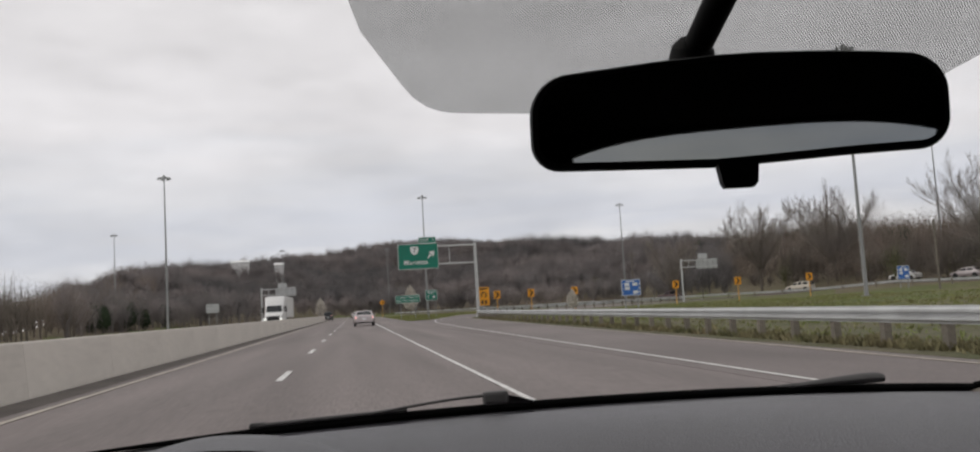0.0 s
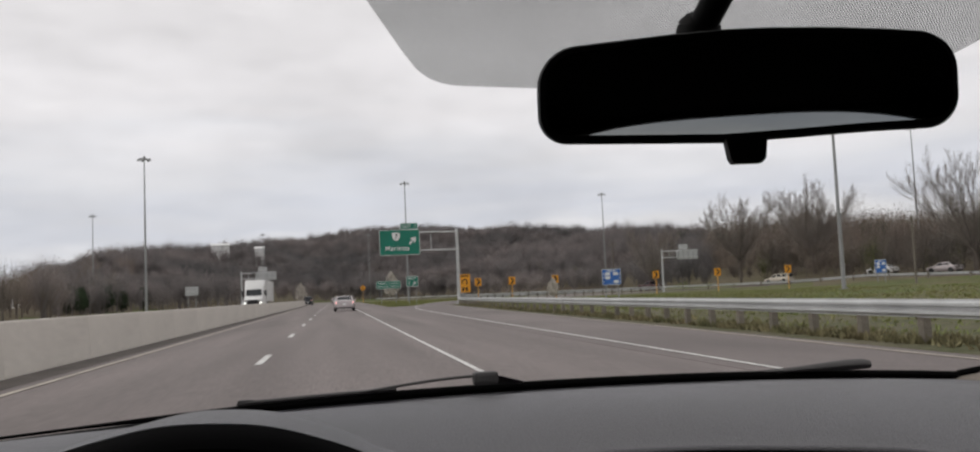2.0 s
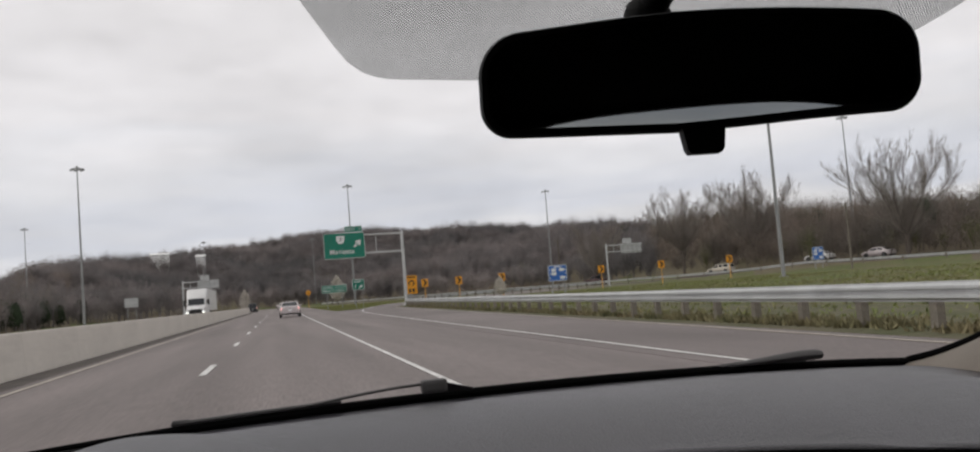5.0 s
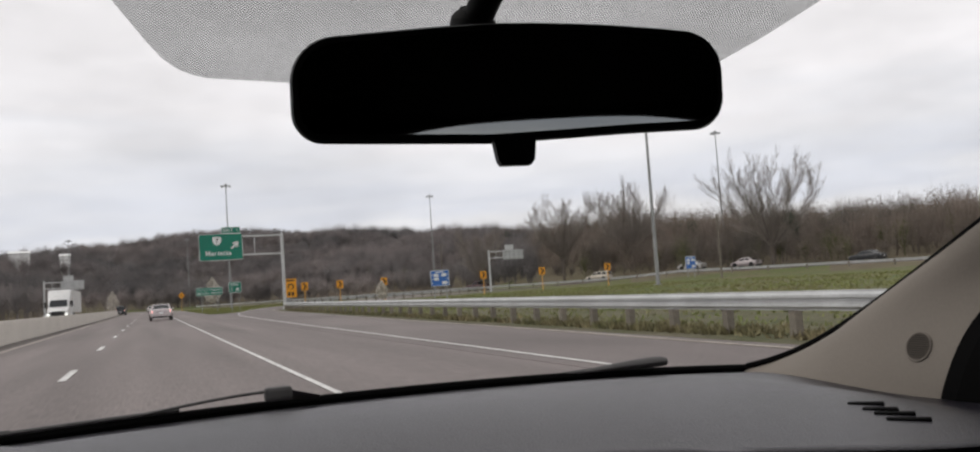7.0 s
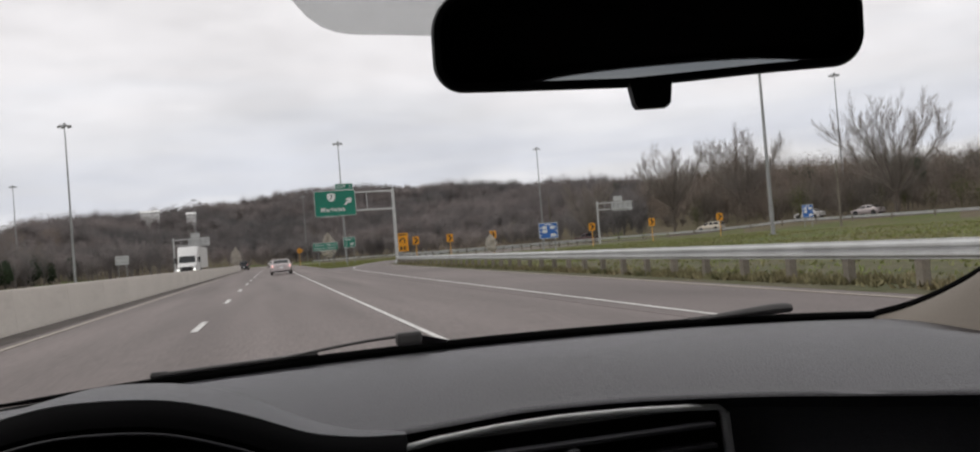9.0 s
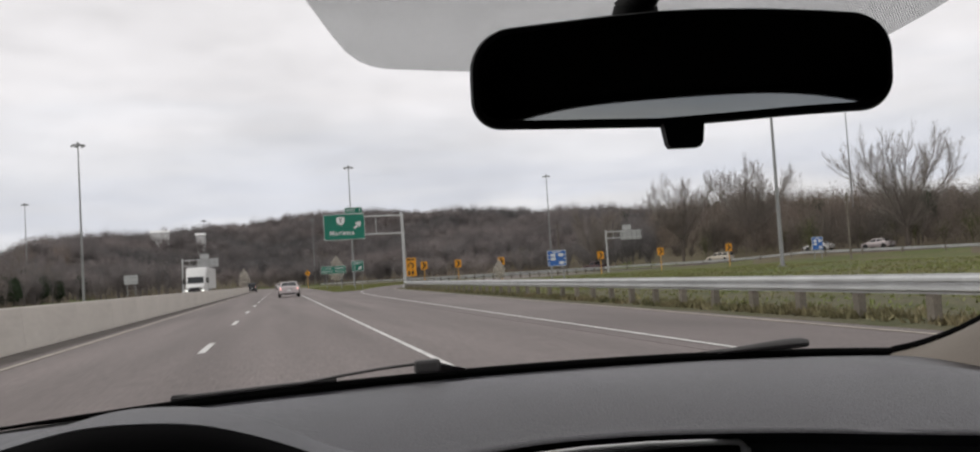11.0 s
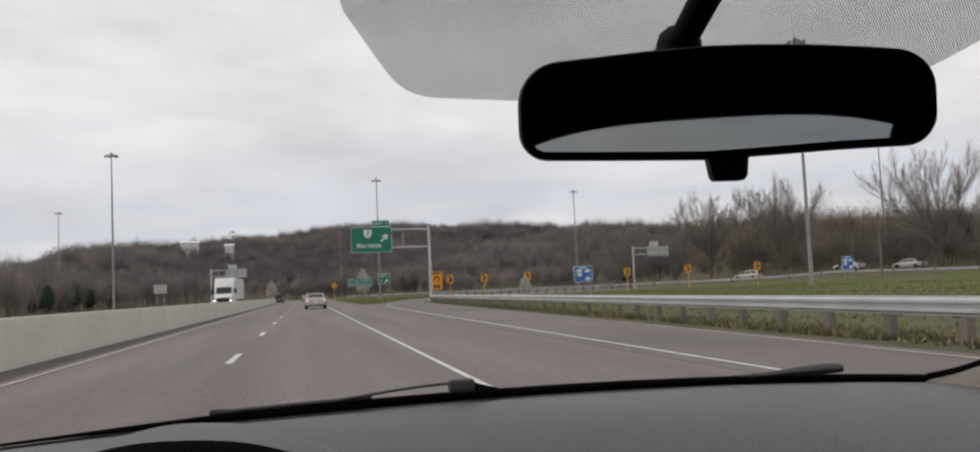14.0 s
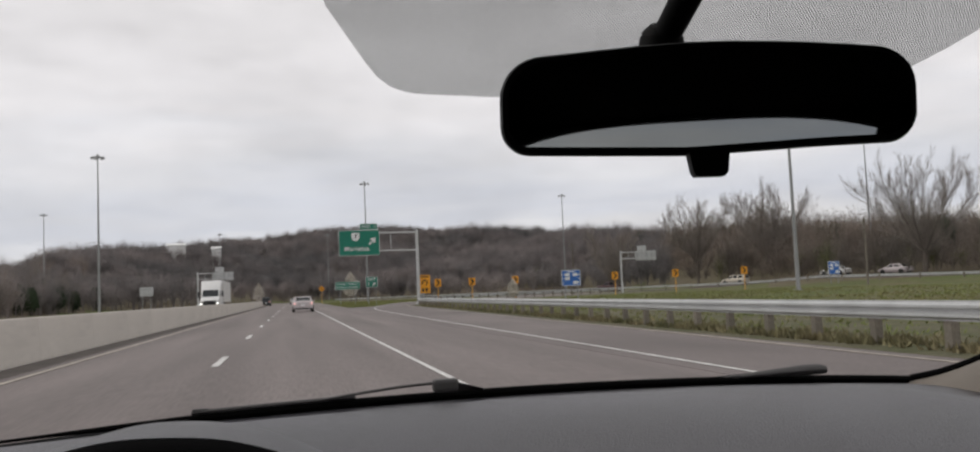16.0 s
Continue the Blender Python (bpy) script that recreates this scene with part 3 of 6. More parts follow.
def woods(name, trees, clumps, size, mat, label, seed, spread=0.40, lean=0.42, limbs=5, fill=0.74, heart_skin=True):
    """A wood of bare trees: each one a slim trunk, thin rising limbs, a dense lumpy heart of twigs and a fuzz of fine twig clumps.
    trees: rows of x, y, z, height."""
    g = np.random.default_rng(seed)
    t = np.asarray(trees, dtype=float)
    n = len(t)
    base, h = t[:, :3], t[:, 3]
    wide = h * spread * (0.8 + 0.4 * g.random(n))
    heart = base + np.stack([np.zeros(n), np.zeros(n), h * 0.50], -1)
    tris = []
    # dense heart of each crown: a lumpy closed skin
    rings, segs = 5, 9
    lat = np.linspace(-1.0, 1.28, rings)
    lon = 2 * np.pi * np.arange(segs) / segs
    ball = np.stack([np.cos(lat)[:, None] * np.cos(lon), np.cos(lat)[:, None] * np.sin(lon), np.sin(lat)[:, None] * np.ones(segs)], -1).reshape(-1, 3)
    ball = np.concatenate([ball, [[0, 0, 1.0]]])
    lump = 1 + 0.13 * g.standard_normal((n, len(ball)))
    core = heart[:, None, :] + ball[None] * np.stack([wide, wide, h * 0.50], -1)[:, None, :] * (lump * fill)[:, :, None]
    quads = [(r * segs + a, r * segs + (a + 1) % segs, (r + 1) * segs + (a + 1) % segs, (r + 1) * segs + a) for r in range(rings - 1) for a in range(segs)]
    faces = np.array([q for a, b, c, d in quads for q in ((a, b, c), (a, c, d))] + [((rings - 1) * segs + a, (rings - 1) * segs + (a + 1) % segs, rings * segs) for a in range(segs)])
    core_faces = (faces[None] + (np.arange(n) * len(ball))[:, None, None]).reshape(-1, 3)
    core = core.reshape(-1, 3) if heart_skin else np.zeros((0, 3))
    if not heart_skin:
        core_faces = np.zeros((0, 3), dtype=int)
    # twig clumps, most of them lying round the outside of the crown
    out = g.standard_normal((n, clumps, 3)) + np.array([0, 0, 0.35])
    out /= np.linalg.norm(out, axis=2, keepdims=True)
    reach = (fill + (1.03 - fill) * g.random((n, clumps)) ** 1.3)[:, :, None]
    p = heart[:, None, :] + out * np.stack([wide, wide, h * 0.50], -1)[:, None, :] * reach
    p[:, :, 2] = np.maximum(p[:, :, 2], base[:, None, 2] + 0.1)
    face = out + 0.55 * g.standard_normal((n, clumps, 3))
    way = np.cross(face, g.standard_normal((n, clumps, 3)) + np.array([0, 0, 1.5]))
    way = np.cross(way, face)
    way /= np.linalg.norm(way, axis=2, keepdims=True) + 1e-6
    across = np.cross(face, way)
    across /= np.linalg.norm(across, axis=2, keepdims=True) + 1e-6
    scale = (np.hypot(base[:, 0], base[:, 1]) * size)[:, None, None] * (0.7 + 0.9 * g.random((n, clumps, 1)))
    way, across = way * scale * 0.95, across * scale * 0.30
    tris.append(np.stack([p - way * 0.6 - across, p - way * 0.6 + across, p + way], 2).reshape(-1, 3))
    # limbs that break the outline
    la = g.random((n, limbs)) * 2 * np.pi
    lq = np.sqrt(g.random((n, limbs)))
    tip = base[:, None, :] + np.stack([np.cos(la) * wide[:, None] * lq, np.sin(la) * wide[:, None] * lq, h[:, None] * (1.01 - lean * lq * lq + 0.08 * g.standard_normal((n, limbs)))], -1)
    start = base[:, None, :] + (tip - base[:, None, :]) * np.array([0.08, 0.08, 0.3])
    sa = g.random((n, limbs)) * 2 * np.pi
    w = np.stack([np.cos(sa), np.sin(sa), np.zeros_like(sa)], -1) * (0.010 * h)[:, None, None]
    tris.append(np.stack([start - w, start + w, tip], 2).reshape(-1, 3))
    # trunks
    ta = g.random(n) * 2 * np.pi
    top = base + np.stack([g.standard_normal(n) * 0.3, g.standard_normal(n) * 0.3, h * 0.8], -1)
    low = base - np.array([0, 0, 0.6])
    for turn in (0, np.pi / 2):
        ts = np.stack([np.cos(ta + turn), np.sin(ta + turn), np.zeros(n)], -1) * (0.016 * h)[:, None]
        tris.append(np.stack([low - ts, low + ts, top], 1).reshape(-1, 3))
    loose = np.concatenate(tris)
    v = np.concatenate([core, loose])
    index = np.concatenate([core_faces.ravel(), len(core) + np.arange(len(loose))]).astype(np.int32)
    k = len(index) // 3
    me = bpy.data.meshes.new(name)
    me.vertices.add(len(v))
    me.vertices.foreach_set("co", v.astype(np.float32).ravel())
    me.loops.add(3 * k)
    me.loops.foreach_set("vertex_index", index)
    me.polygons.add(k)
    me.polygons.foreach_set("loop_start", np.arange(0, 3 * k, 3, dtype=np.int32))
    me.update()
    me.validate()
    me.shade_smooth()
    me.materials.append(mat)
    return tagged(new(name, me), label, "woods", kind="stuff")


def scatter(count, az0, az1, near, far, h0, h1, seed, power=1.0, keep=None):
    rng = random.Random(seed)
    rows = []
    tries = 0
    while len(rows) < count and tries < count * 12:
        tries += 1
        az = rng.uniform(az0, az1)
        c = blend(CREST, az)
        r = c * (near + (far - near) * rng.random() ** power)
        x, y = r * math.sin(radians(az)), r * math.cos(radians(az))
        if y > 0 and -20 < x - road_x(y) < 16 and r < 318:
            continue
        if keep and not keep(x, y, r, az):
            continue
        size = rng.uniform(h0, h1) * (0.88 + 0.4 * noise.noise(Vector((x * 0.03, y * 0.03, 7.7))))
        rows.append((x, y, terrain(x, y), size))
    return rows


# the far hill and its foot take the colour with haze mixed in
woods("far_hill_woods", scatter(5200, -17, 24, 0.55, 1.05, 6.5, 12, 1, keep=lambda x, y, r, az: r > 370 and not (-7.8 < az < -5.9 and 448 < r < 464 or -5.1 < az < -4.0 and 448 < r < 464)), 230, 0.00082, WOODS_HAZED, "bare winter woods covering the far hill", 11, 0.36, 0.42, 8, 0.1, False)
woods("foot_woods", scatter(1000, -17, 24, 0.5, 1.05, 7, 12, 21, keep=lambda x, y, r, az: r <= 375), 320, 0.0010, WOODS_HAZED, "bare woods at the foot of the far hill", 21, 0.34, 0.42, 12, 0.12, False)
woods("left_hill_woods", scatter(720, -36, -12, 0.5, 1.12, 6.5, 12, 2, keep=lambda x, y, r, az: x < -26), 420, 0.0009, WOODS, "bare brown woods beyond the opposite carriageway", 12, 0.36, 0.42, 12, 0.1, False)
woods("side_woods", scatter(420, -75, -36, 0.5, 1.12, 6.5, 12, 31) + scatter(420, 64, 104, 0.62, 1.15, 6.5, 11.5, 32), 70, 0.002, WOODS, "bare brown woods on the slopes beside the road", 32, 0.36, 0.42, 8, 0.1, False)
woods("right_hill_woods", scatter(1250, 21, 64, 0.62, 1.15, 6.5, 11.5, 3, keep=lambda x, y, r, az: x > 22), 420, 0.0009, WOODS, "tangled bare brown woods beyond the ramp", 13, 0.36, 0.42, 10, 0.1, False)
woods("thicket", scatter(1200, 10, 95, 0.60, 0.9, 3.0, 6.0, 4, keep=lambda x, y, r, az: r > 128), 220, 0.0011, WOODS, "low brown thicket at the edge of the woods", 14, 0.5, 0.5, 8, 0.12, False)
woods("rear_woods", scatter(900, 105, 255, 0.7, 1.1, 4, 6, 5), 24, 0.003, WOODS, "bare woods behind the road", 15)
woods("budding_trees", scatter(110, 12, 70, 0.60, 0.9, 5, 8, 6, keep=lambda x, y, r, az: r > 128), 260, 0.0010, BUDS, "trees with the first green buds at the woods' edge", 16, 0.34, 0.42, 6, 0.2, False)
woods("evergreens", scatter(9, -16, -8, 0.5, 0.6, 6, 9, 7, keep=lambda x, y, r, az: x < -26) + scatter(14, 20, 40, 0.75, 1.0, 7, 9, 8), 600, 0.0011, EVERGREEN, "dark evergreen trees among the bare woods", 17, 0.28, 0.6)


def tufts(name, count, where, seed, h0, h1, mat, label):
    g = np.random.default_rng(seed)
    rows = []
    while len(rows) < count:
        p = where(g)
        if p is not None:
            rows.append(p)
    c = np.array(rows)
    n = len(c)
    blades = 4
    ang = g.random((n, blades)) * 2 * np.pi
    h = (h0 + (h1 - h0) * g.random((n, blades)))
    base = c[:, None, :] + np.stack([g.normal(0, 0.05, (n, blades)), g.normal(0, 0.05, (n, blades)), np.zeros((n, blades))], -1)
    sd = np.stack([np.cos(ang), np.sin(ang), np.zeros_like(ang)], -1) * 0.035
    tip = base + np.stack([g.normal(0, 0.06, (n, blades)), g.normal(0, 0.06, (n, blades)), h], -1)
    v = np.stack([base - sd, base + sd, tip], 2).reshape(-1, 3)
    me = bpy.data.meshes.new(name)
    k = len(v) // 3
    me.from_pydata(v.tolist(), [], np.arange(3 * k).reshape(-1, 3).tolist())
    me.materials.append(mat)
    return tagged(new(name, me), label, "grass", kind="stuff")


def gore_spot(g):
    y = 101 + 110 * g.random() ** 1.6
    left = 6.3
    right = blend([(101, 7.9), (107, 9.9), (116, 11.4), (127, 13.8), (139, 17.0), (148, 21.6), (156, 27.5), (162, 34), (200, 44)], y)
    x = left - 0.3 * g.random() + (right + 0.25 * g.random() - left) * g.random()
    return (x, y, terrain(x, y))


def weed_spot(g):
    y = -8 + 112 * g.random() ** 1.3
    x = blend([(-8, 9.2), (0, 9.3), (30, 10.4), (58, 11.45), (86, 12.5), (104, 14.6)], y) + abs(g.normal(0.0, 0.55)) - 0.22
    return (x, y, 0.0) if noise.noise(Vector((x * 0.5, y * 0.22, 2.0))) > -0.15 or g.random() < 0.25 else None


def field_spot(g):
    y = -5 + 110 * g.random()
    x = blend([(-8, 10.2), (30, 11.6), (58, 12.8), (86, 14.0), (105, 17.0)], y) + 45 * g.random() ** 1.8
    return (x, y, -0.04) if noise.noise(Vector((x * 0.12, y * 0.12, 5.0))) > -0.1 or g.random() < 0.3 else None


tufts("rail_weeds", 6500, weed_spot, 5, 0.04, 0.20, WEEDS, "ragged green and straw weeds along the foot of the guardrail")
tufts("field_grass", 16000, field_spot, 6, 0.05, 0.16, GRASS_BLADES, "patchy short grass beyond the guardrail")
tufts("gore_grass", 18000, gore_spot, 3, 0.07, 0.18, GRASS_BLADES, "short green grass on the gore")


def bare_tree(name, seed, height, label):
    """A single bare tree: a short trunk that opens into a fan of limbs, and fine twigs as its crown."""
    rng = random.Random(seed)
    trunk, crown = Shape(), Shape()

    def bough(p, d, length, r, level):
        """One limb, bending upwards, with finer ones along it."""
        steps = (5, 4, 3, 2)[level]
        bend = (0.08, 0.10, 0.11, 0.12)[level]
        q, way = Vector(p), Vector(d).normalized()
        for i in range(steps):
            way = (way + Vector((rng.gauss(0, bend), rng.gauss(0, bend), 0.06))).normalized()
            e = q + way * length / steps
            ra, rb = r * (1 - 0.75 * i / steps), r * (1 - 0.75 * (i + 1) / steps)
            (trunk if level == 0 else crown).rod(q, e, ra, rb, 6 if level == 0 else 3, caps=False)
            if level < 3:
                for _ in range((4, 4, 3)[level]):
                    a = rng.random() * 2 * math.pi
                    side = way.orthogonal().normalized()
                    side = side * math.cos(a) + way.cross(side) * math.sin(a)
                    f = rng.random()
                    b = way + side * rng.uniform(0.35, 0.8) + Vector((0, 0, 0.3))
                    bough(q.lerp(e, f), b, length * rng.uniform(0.28, 0.5) * (1.1 - 0.5 * i / steps), max(ra * 0.40, 0.006), level + 1)
            q = e

    fork = height * rng.uniform(0.16, 0.26)
    trunk.rod((0, 0, -0.3), (0.1, 0, fork), height * 0.016, height * 0.012, 8)
    k = rng.choice((8, 9, 10))
    for i in range(k):
        a = 2 * math.pi * (i + rng.random() * 0.6) / k
        lean = rng.uniform(0.2, 1.15)
        bough((0.1, 0, fork * rng.uniform(0.75, 1.0)), (math.cos(a) * lean, math.sin(a) * lean, 1.0), height * rng.uniform(0.56, 0.78), height * 0.0042, 0)
    root = thing(name, label, "tree", group="bare trees beyond the guardrail")
    part("trunk", trunk, BARK, root, smooth=True)
    part("crown", crown, TWIGS, root)
    return root


tree_a = bare_tree("bare_tree", 1, 12.0, "tall bare grey-brown tree with a fanned crown behind the guardrail")
tree_b = bare_tree("bare_tree", 2, 12.0, "tall bare grey-brown tree with a fanned crown behind the guardrail")
tree_c = bare_tree("bare_tree", 3, 12.0, "tall bare grey-brown tree with a fanned crown behind the guardrail")
SPOTS = [(20.3, 192, 1.2), (25.8, 180, 1.44), (30.2, 168, 1.42), (38.8, 138, 1.62)]
for i, (az, r, k) in enumerate(SPOTS):
    x, y = r * math.sin(radians(az)), r * math.cos(radians(az))
    src = (tree_a, tree_b, tree_c)[i % 3]
    m = pose(x, y, terrain(x, y), 0, 0, 71 * i)
    if i < 3:
        src.matrix_world = m
        src.scale = (k, k, k)
    else:
        copy_thing(src, m).scale = (0.9 * k, 0.9 * k, 0.9 * k)


def blossom_tree(at, height, seed):
    rng = random.Random(seed)
    root = thing("blossom_tree", "small rounded tree in white spring blossom on the grass", "tree", at, group="blossom trees")
    s = Shape()
    s.rod((0, 0, -0.1), (0, 0, height * 0.5), height * 0.03, height * 0.015, 8)
    for i in range(7):
        a = i * 0.9
        s.rod((0, 0, height * (0.2 + 0.04 * i)), (math.cos(a) * height * 0.2, math.sin(a) * height * 0.2, height * (0.5 + 0.05 * i)), height * 0.012, 0.01, 5)
    part("trunk", s, BARK, root)
    c = Shape()
    for _ in range(1500):
        u, a = rng.random() ** 0.6, rng.random() * 2 * math.pi
        z = rng.random()
        rad = height * 0.33 * (1 - abs(2 * z - 0.8) ** 2.2 * 0.75) * u * (0.85 + 0.3 * noise.noise(Vector((math.cos(a) * 2, math.sin(a) * 2, z * 4 + seed))))
        p = Vector((math.cos(a) * rad, math.sin(a) * rad, height * (0.2 + 0.8 * z)))
        e = [Vector((rng.gauss(0, 1), rng.gauss(0, 1), rng.gauss(0, 1))) * height * 0.028 for _ in range(3)]
        c.add([p + v for v in e], [(0, 1, 2)])
    part("crown", c, BLOSSOM, root)
    return root


blossom_tree((16.6, 262, terrain(16.6, 262)), 8.2 - terrain(16.6, 262), 1)
blossom_tree((-9.5, 262, 0.0), 6.0, 2)
blossom_tree((24.0, 96, FIELD), 2.4, 3)


def bridge():
    """A pale concrete overpass behind the car, with its parapets."""
    deck = Shape()
    deck.grid([[(-5.9, y, -0.15), (-5.9, y, 0.014), (0, y, 0.014), (5.4, y, 0.014), (10.2, y, 0.014), (10.2, y, -0.15)] for y in range(-168, -97, 10)])
    root = tagged(part("bridge_deck", deck, CONCRETE), "pale concrete bridge deck across the carriageway", "bridge", kind="structure")
    wall = Shape().sweep([(10.0, y, 0) for y in range(-168, -97, 10)], [(-0.2, -0.05), (-0.12, 0.3), (-0.08, 0.95), (0.16, 0.95), (0.2, -0.05)], closed=True)
    part("parapet", wall, CONCRETE, root)
    for y in range(-160, -100, 10):
        part("joint", Shape().box((2.2, y, 0.016), (15.6, 0.05, 0.006)), DIRT_STRIP, root)


bridge()


def object_marker(at):
    root = thing("object_marker", "tall amber and black striped hazard marker at the bridge end", "road sign", at)
    part("post", Shape().box((0, 0.05, 0.6), (0.06, 0.05, 1.8), bevel=0.005), POLE_STEEL, root)
    panel = part("panel", Shape().box((0, 0, 1.2), (0.30, 0.02, 0.92), bevel=0.008), SIGN_YELLOW, root)
    for k in range(4):
        z = 0.86 + 0.22 * k
        part("stripe", Shape().plate([(-0.145, -0.012, z + 0.12), (0.145, -0.012, z - 0.02), (0.145, -0.012, z + 0.08), (-0.145, -0.012, z + 0.22)], (0, -1, 0), 0.003), SIGN_BLACK, panel)


object_marker((10.7, -97, FIELD))

# ---------------------------------------------------------------- signs and masts


def board(root, name, w, h, zc, mat, back=SIGN_BACK, border=None, radius=0.08, y=0.0, xc=0.0):
    """A sign panel with rounded corners that faces -y; the border is a slightly larger sheet behind the face."""
    def outline(ww, hh, rr, yy):
        pts = []
        for cx, cz, a0 in ((ww / 2 - rr, hh / 2 - rr, 0), (-ww / 2 + rr, hh / 2 - rr, 90), (-ww / 2 + rr, -hh / 2 + rr, 180), (ww / 2 - rr, -hh / 2 + rr, 270)):
            for i in range(5):
                a = radians(a0 + 22.5 * i)
                pts.append((xc + cx + rr * math.cos(a), yy, zc + cz + rr * math.sin(a)))
        return pts
    panel = part(name, Shape().plate(outline(w, h, radius, y), (0, 1, 0), 0.03), border or mat, root)
    if border:
        part("face", Shape().plate(outline(w - 0.09, h - 0.09, radius * 0.8, y - 0.008), (0, 1, 0), 0.006), mat, panel)
    part("backing", Shape().plate(outline(w - 0.01, h - 0.01, radius, y + 0.031), (0, 1, 0), 0.01), back, panel)
    return panel


def arrow(parent, size, at, mat, deg=45):
    pts = [(-0.10, -0.62), (0.10, -0.62), (0.10, 0.05), (0.34, 0.05 - 0.20), (0.34, 0.12), (0.0, 0.55), (-0.34, 0.12), (-0.34, -0.15), (-0.10, 0.05)]
    a = radians(-deg)
    out = [(at[0] + size * (x * math.cos(a) - z * math.sin(a)), at[1], at[2] + size * (x * math.sin(a) + z * math.cos(a))) for x, z in pts]
    return part("arrow", Shape().plate(out, (0, -1, 0), 0.006), mat, parent)


def post_pair(root, xs, top, mat=POLE_STEEL, size=(0.09, 0.07), depth=0.3):
    for x in xs:
        part("post", Shape().box((x, 0.08, (top - depth) / 2), (size[0], size[1], top + depth), bevel=0.006), mat, root)


def exit_sign(at):
    root = thing("exit_sign", "green exit sign with white border and slanting arrow on two posts", "road sign", at)
    post_pair(root, (-0.4, 0.46), 3.3, POLE_STEEL, (0.06, 0.05))
    panel = board(root, "panel", 1.43, 1.26, 2.92, SIGN_GREEN, border=SIGN_WHITE, radius=0.1)
    lettering("word", "EXIT", 0.42, (0, -0.018, 3.24), SIGN_WHITE, panel, 1.12, bold=0.007)
    lettering("numeral", "1", 0.54, (-0.36, -0.018, 2.68), SIGN_WHITE, panel, bold=0.01)
    arrow(panel, 0.50, (0.26, -0.014, 2.66), SIGN_WHITE)


exit_sign((9.3, 107, -0.05))


def memorial_sign(at):
    root = thing("memorial_highway_sign", "wide green memorial highway sign on two grey posts", "road sign", at)
    post_pair(root, (-1.05, 1.05), 3.4)
    panel = board(root, "panel", 3.55, 1.12, 2.95, SIGN_GREEN, border=SIGN_WHITE, radius=0.1)
    for word, x, z in (("Vietnam", -0.86, 3.18), ("Veterans", 0.80, 3.18), ("Memorial", -0.82, 2.74), ("Highway", 0.84, 2.74)):
        lettering("word", word, 0.37, (x, -0.018, z), SIGN_WHITE, panel, 1.08, bold=0.005)


memorial_sign((7.8, 130, -0.1))


def chevron_sign(at, turn):
    root = thing("chevron_sign", "amber curve sign with a black chevron on a yellow sleeved post", "road sign", at, turn, "chevrons round the exit curve")
    part("post", Shape().box((0, 0.06, 1.2), (0.09, 0.06, 2.8), bevel=0.006), AMBER_POST, root)
    panel = board(root, "panel", 0.76, 0.92, 2.45, SIGN_YELLOW, radius=0.05)
    z, t = 2.45, 0.36
    pts = [(-0.24, z + t), (0.0, z + t), (0.28, z), (0.0, z - t), (-0.24, z - t), (0.04, z)]
    part("chevron", Shape().plate([(x, -0.004, zz) for x, zz in pts], (0, -1, 0), 0.004), SIGN_BLACK, panel)
    return root


CHEVRONS = [(9.2, 104), (11.4, 106), (14.2, 108), (17.4, 108), (20.6, 110), (24.4, 112), (28.6, 116)]
chev = None
for az, r in CHEVRONS:
    x, y = r * math.sin(radians(az)), r * math.cos(radians(az))
    m = pose(x, y, terrain(x, y), 0, 0, -az * 0.6)
    if chev is None:
        chev = chevron_sign((x, y, terrain(x, y)), -az * 0.6)
    else:
        copy_thing(chev, m)


def services_sign(at, turn, w=1.8, h=1.5, zc=2.15):
    root = thing("services_sign", "blue services sign with white logo panels on grey posts", "road sign", at, turn)
    post_pair(root, (-w * 0.33, w * 0.33), zc + h / 2 - 0.05)
    panel = board(root, "panel", w, h, zc, SIGN_BLUE, border=SIGN_WHITE, radius=0.05)
    part("heading_bar", Shape().box((0, -0.016, zc + h * 0.39), (w * 0.42, 0.012, h * 0.06)), SIGN_WHITE, panel)
    for x, z, mat in ((-0.2, 0.2, SIGN_WHITE), (0.22, 0.2, SIGN_WHITE), (-0.2, -0.04, SIGN_WHITE), (0.22, -0.04, SIGN_BLUE), (0.24, -0.3, SIGN_WHITE)):
        part("logo_panel", Shape().box((x * w, -0.016, zc + z * h), (w * 0.26, 0.012, h * 0.19), bevel=0.004), mat, panel)
    for x in (-0.42, 0.42):
        for z in (0.2, -0.04, -0.3):
            part("side_bar", Shape().box((x * w, -0.016, zc + z * h), (w * 0.08, 0.012, h * 0.05)), SIGN_WHITE, panel)


services_sign((26.0, 81, FIELD), -12)
services_sign((69, 103, FIELD), -25, 1.4, 1.7, 2.3)


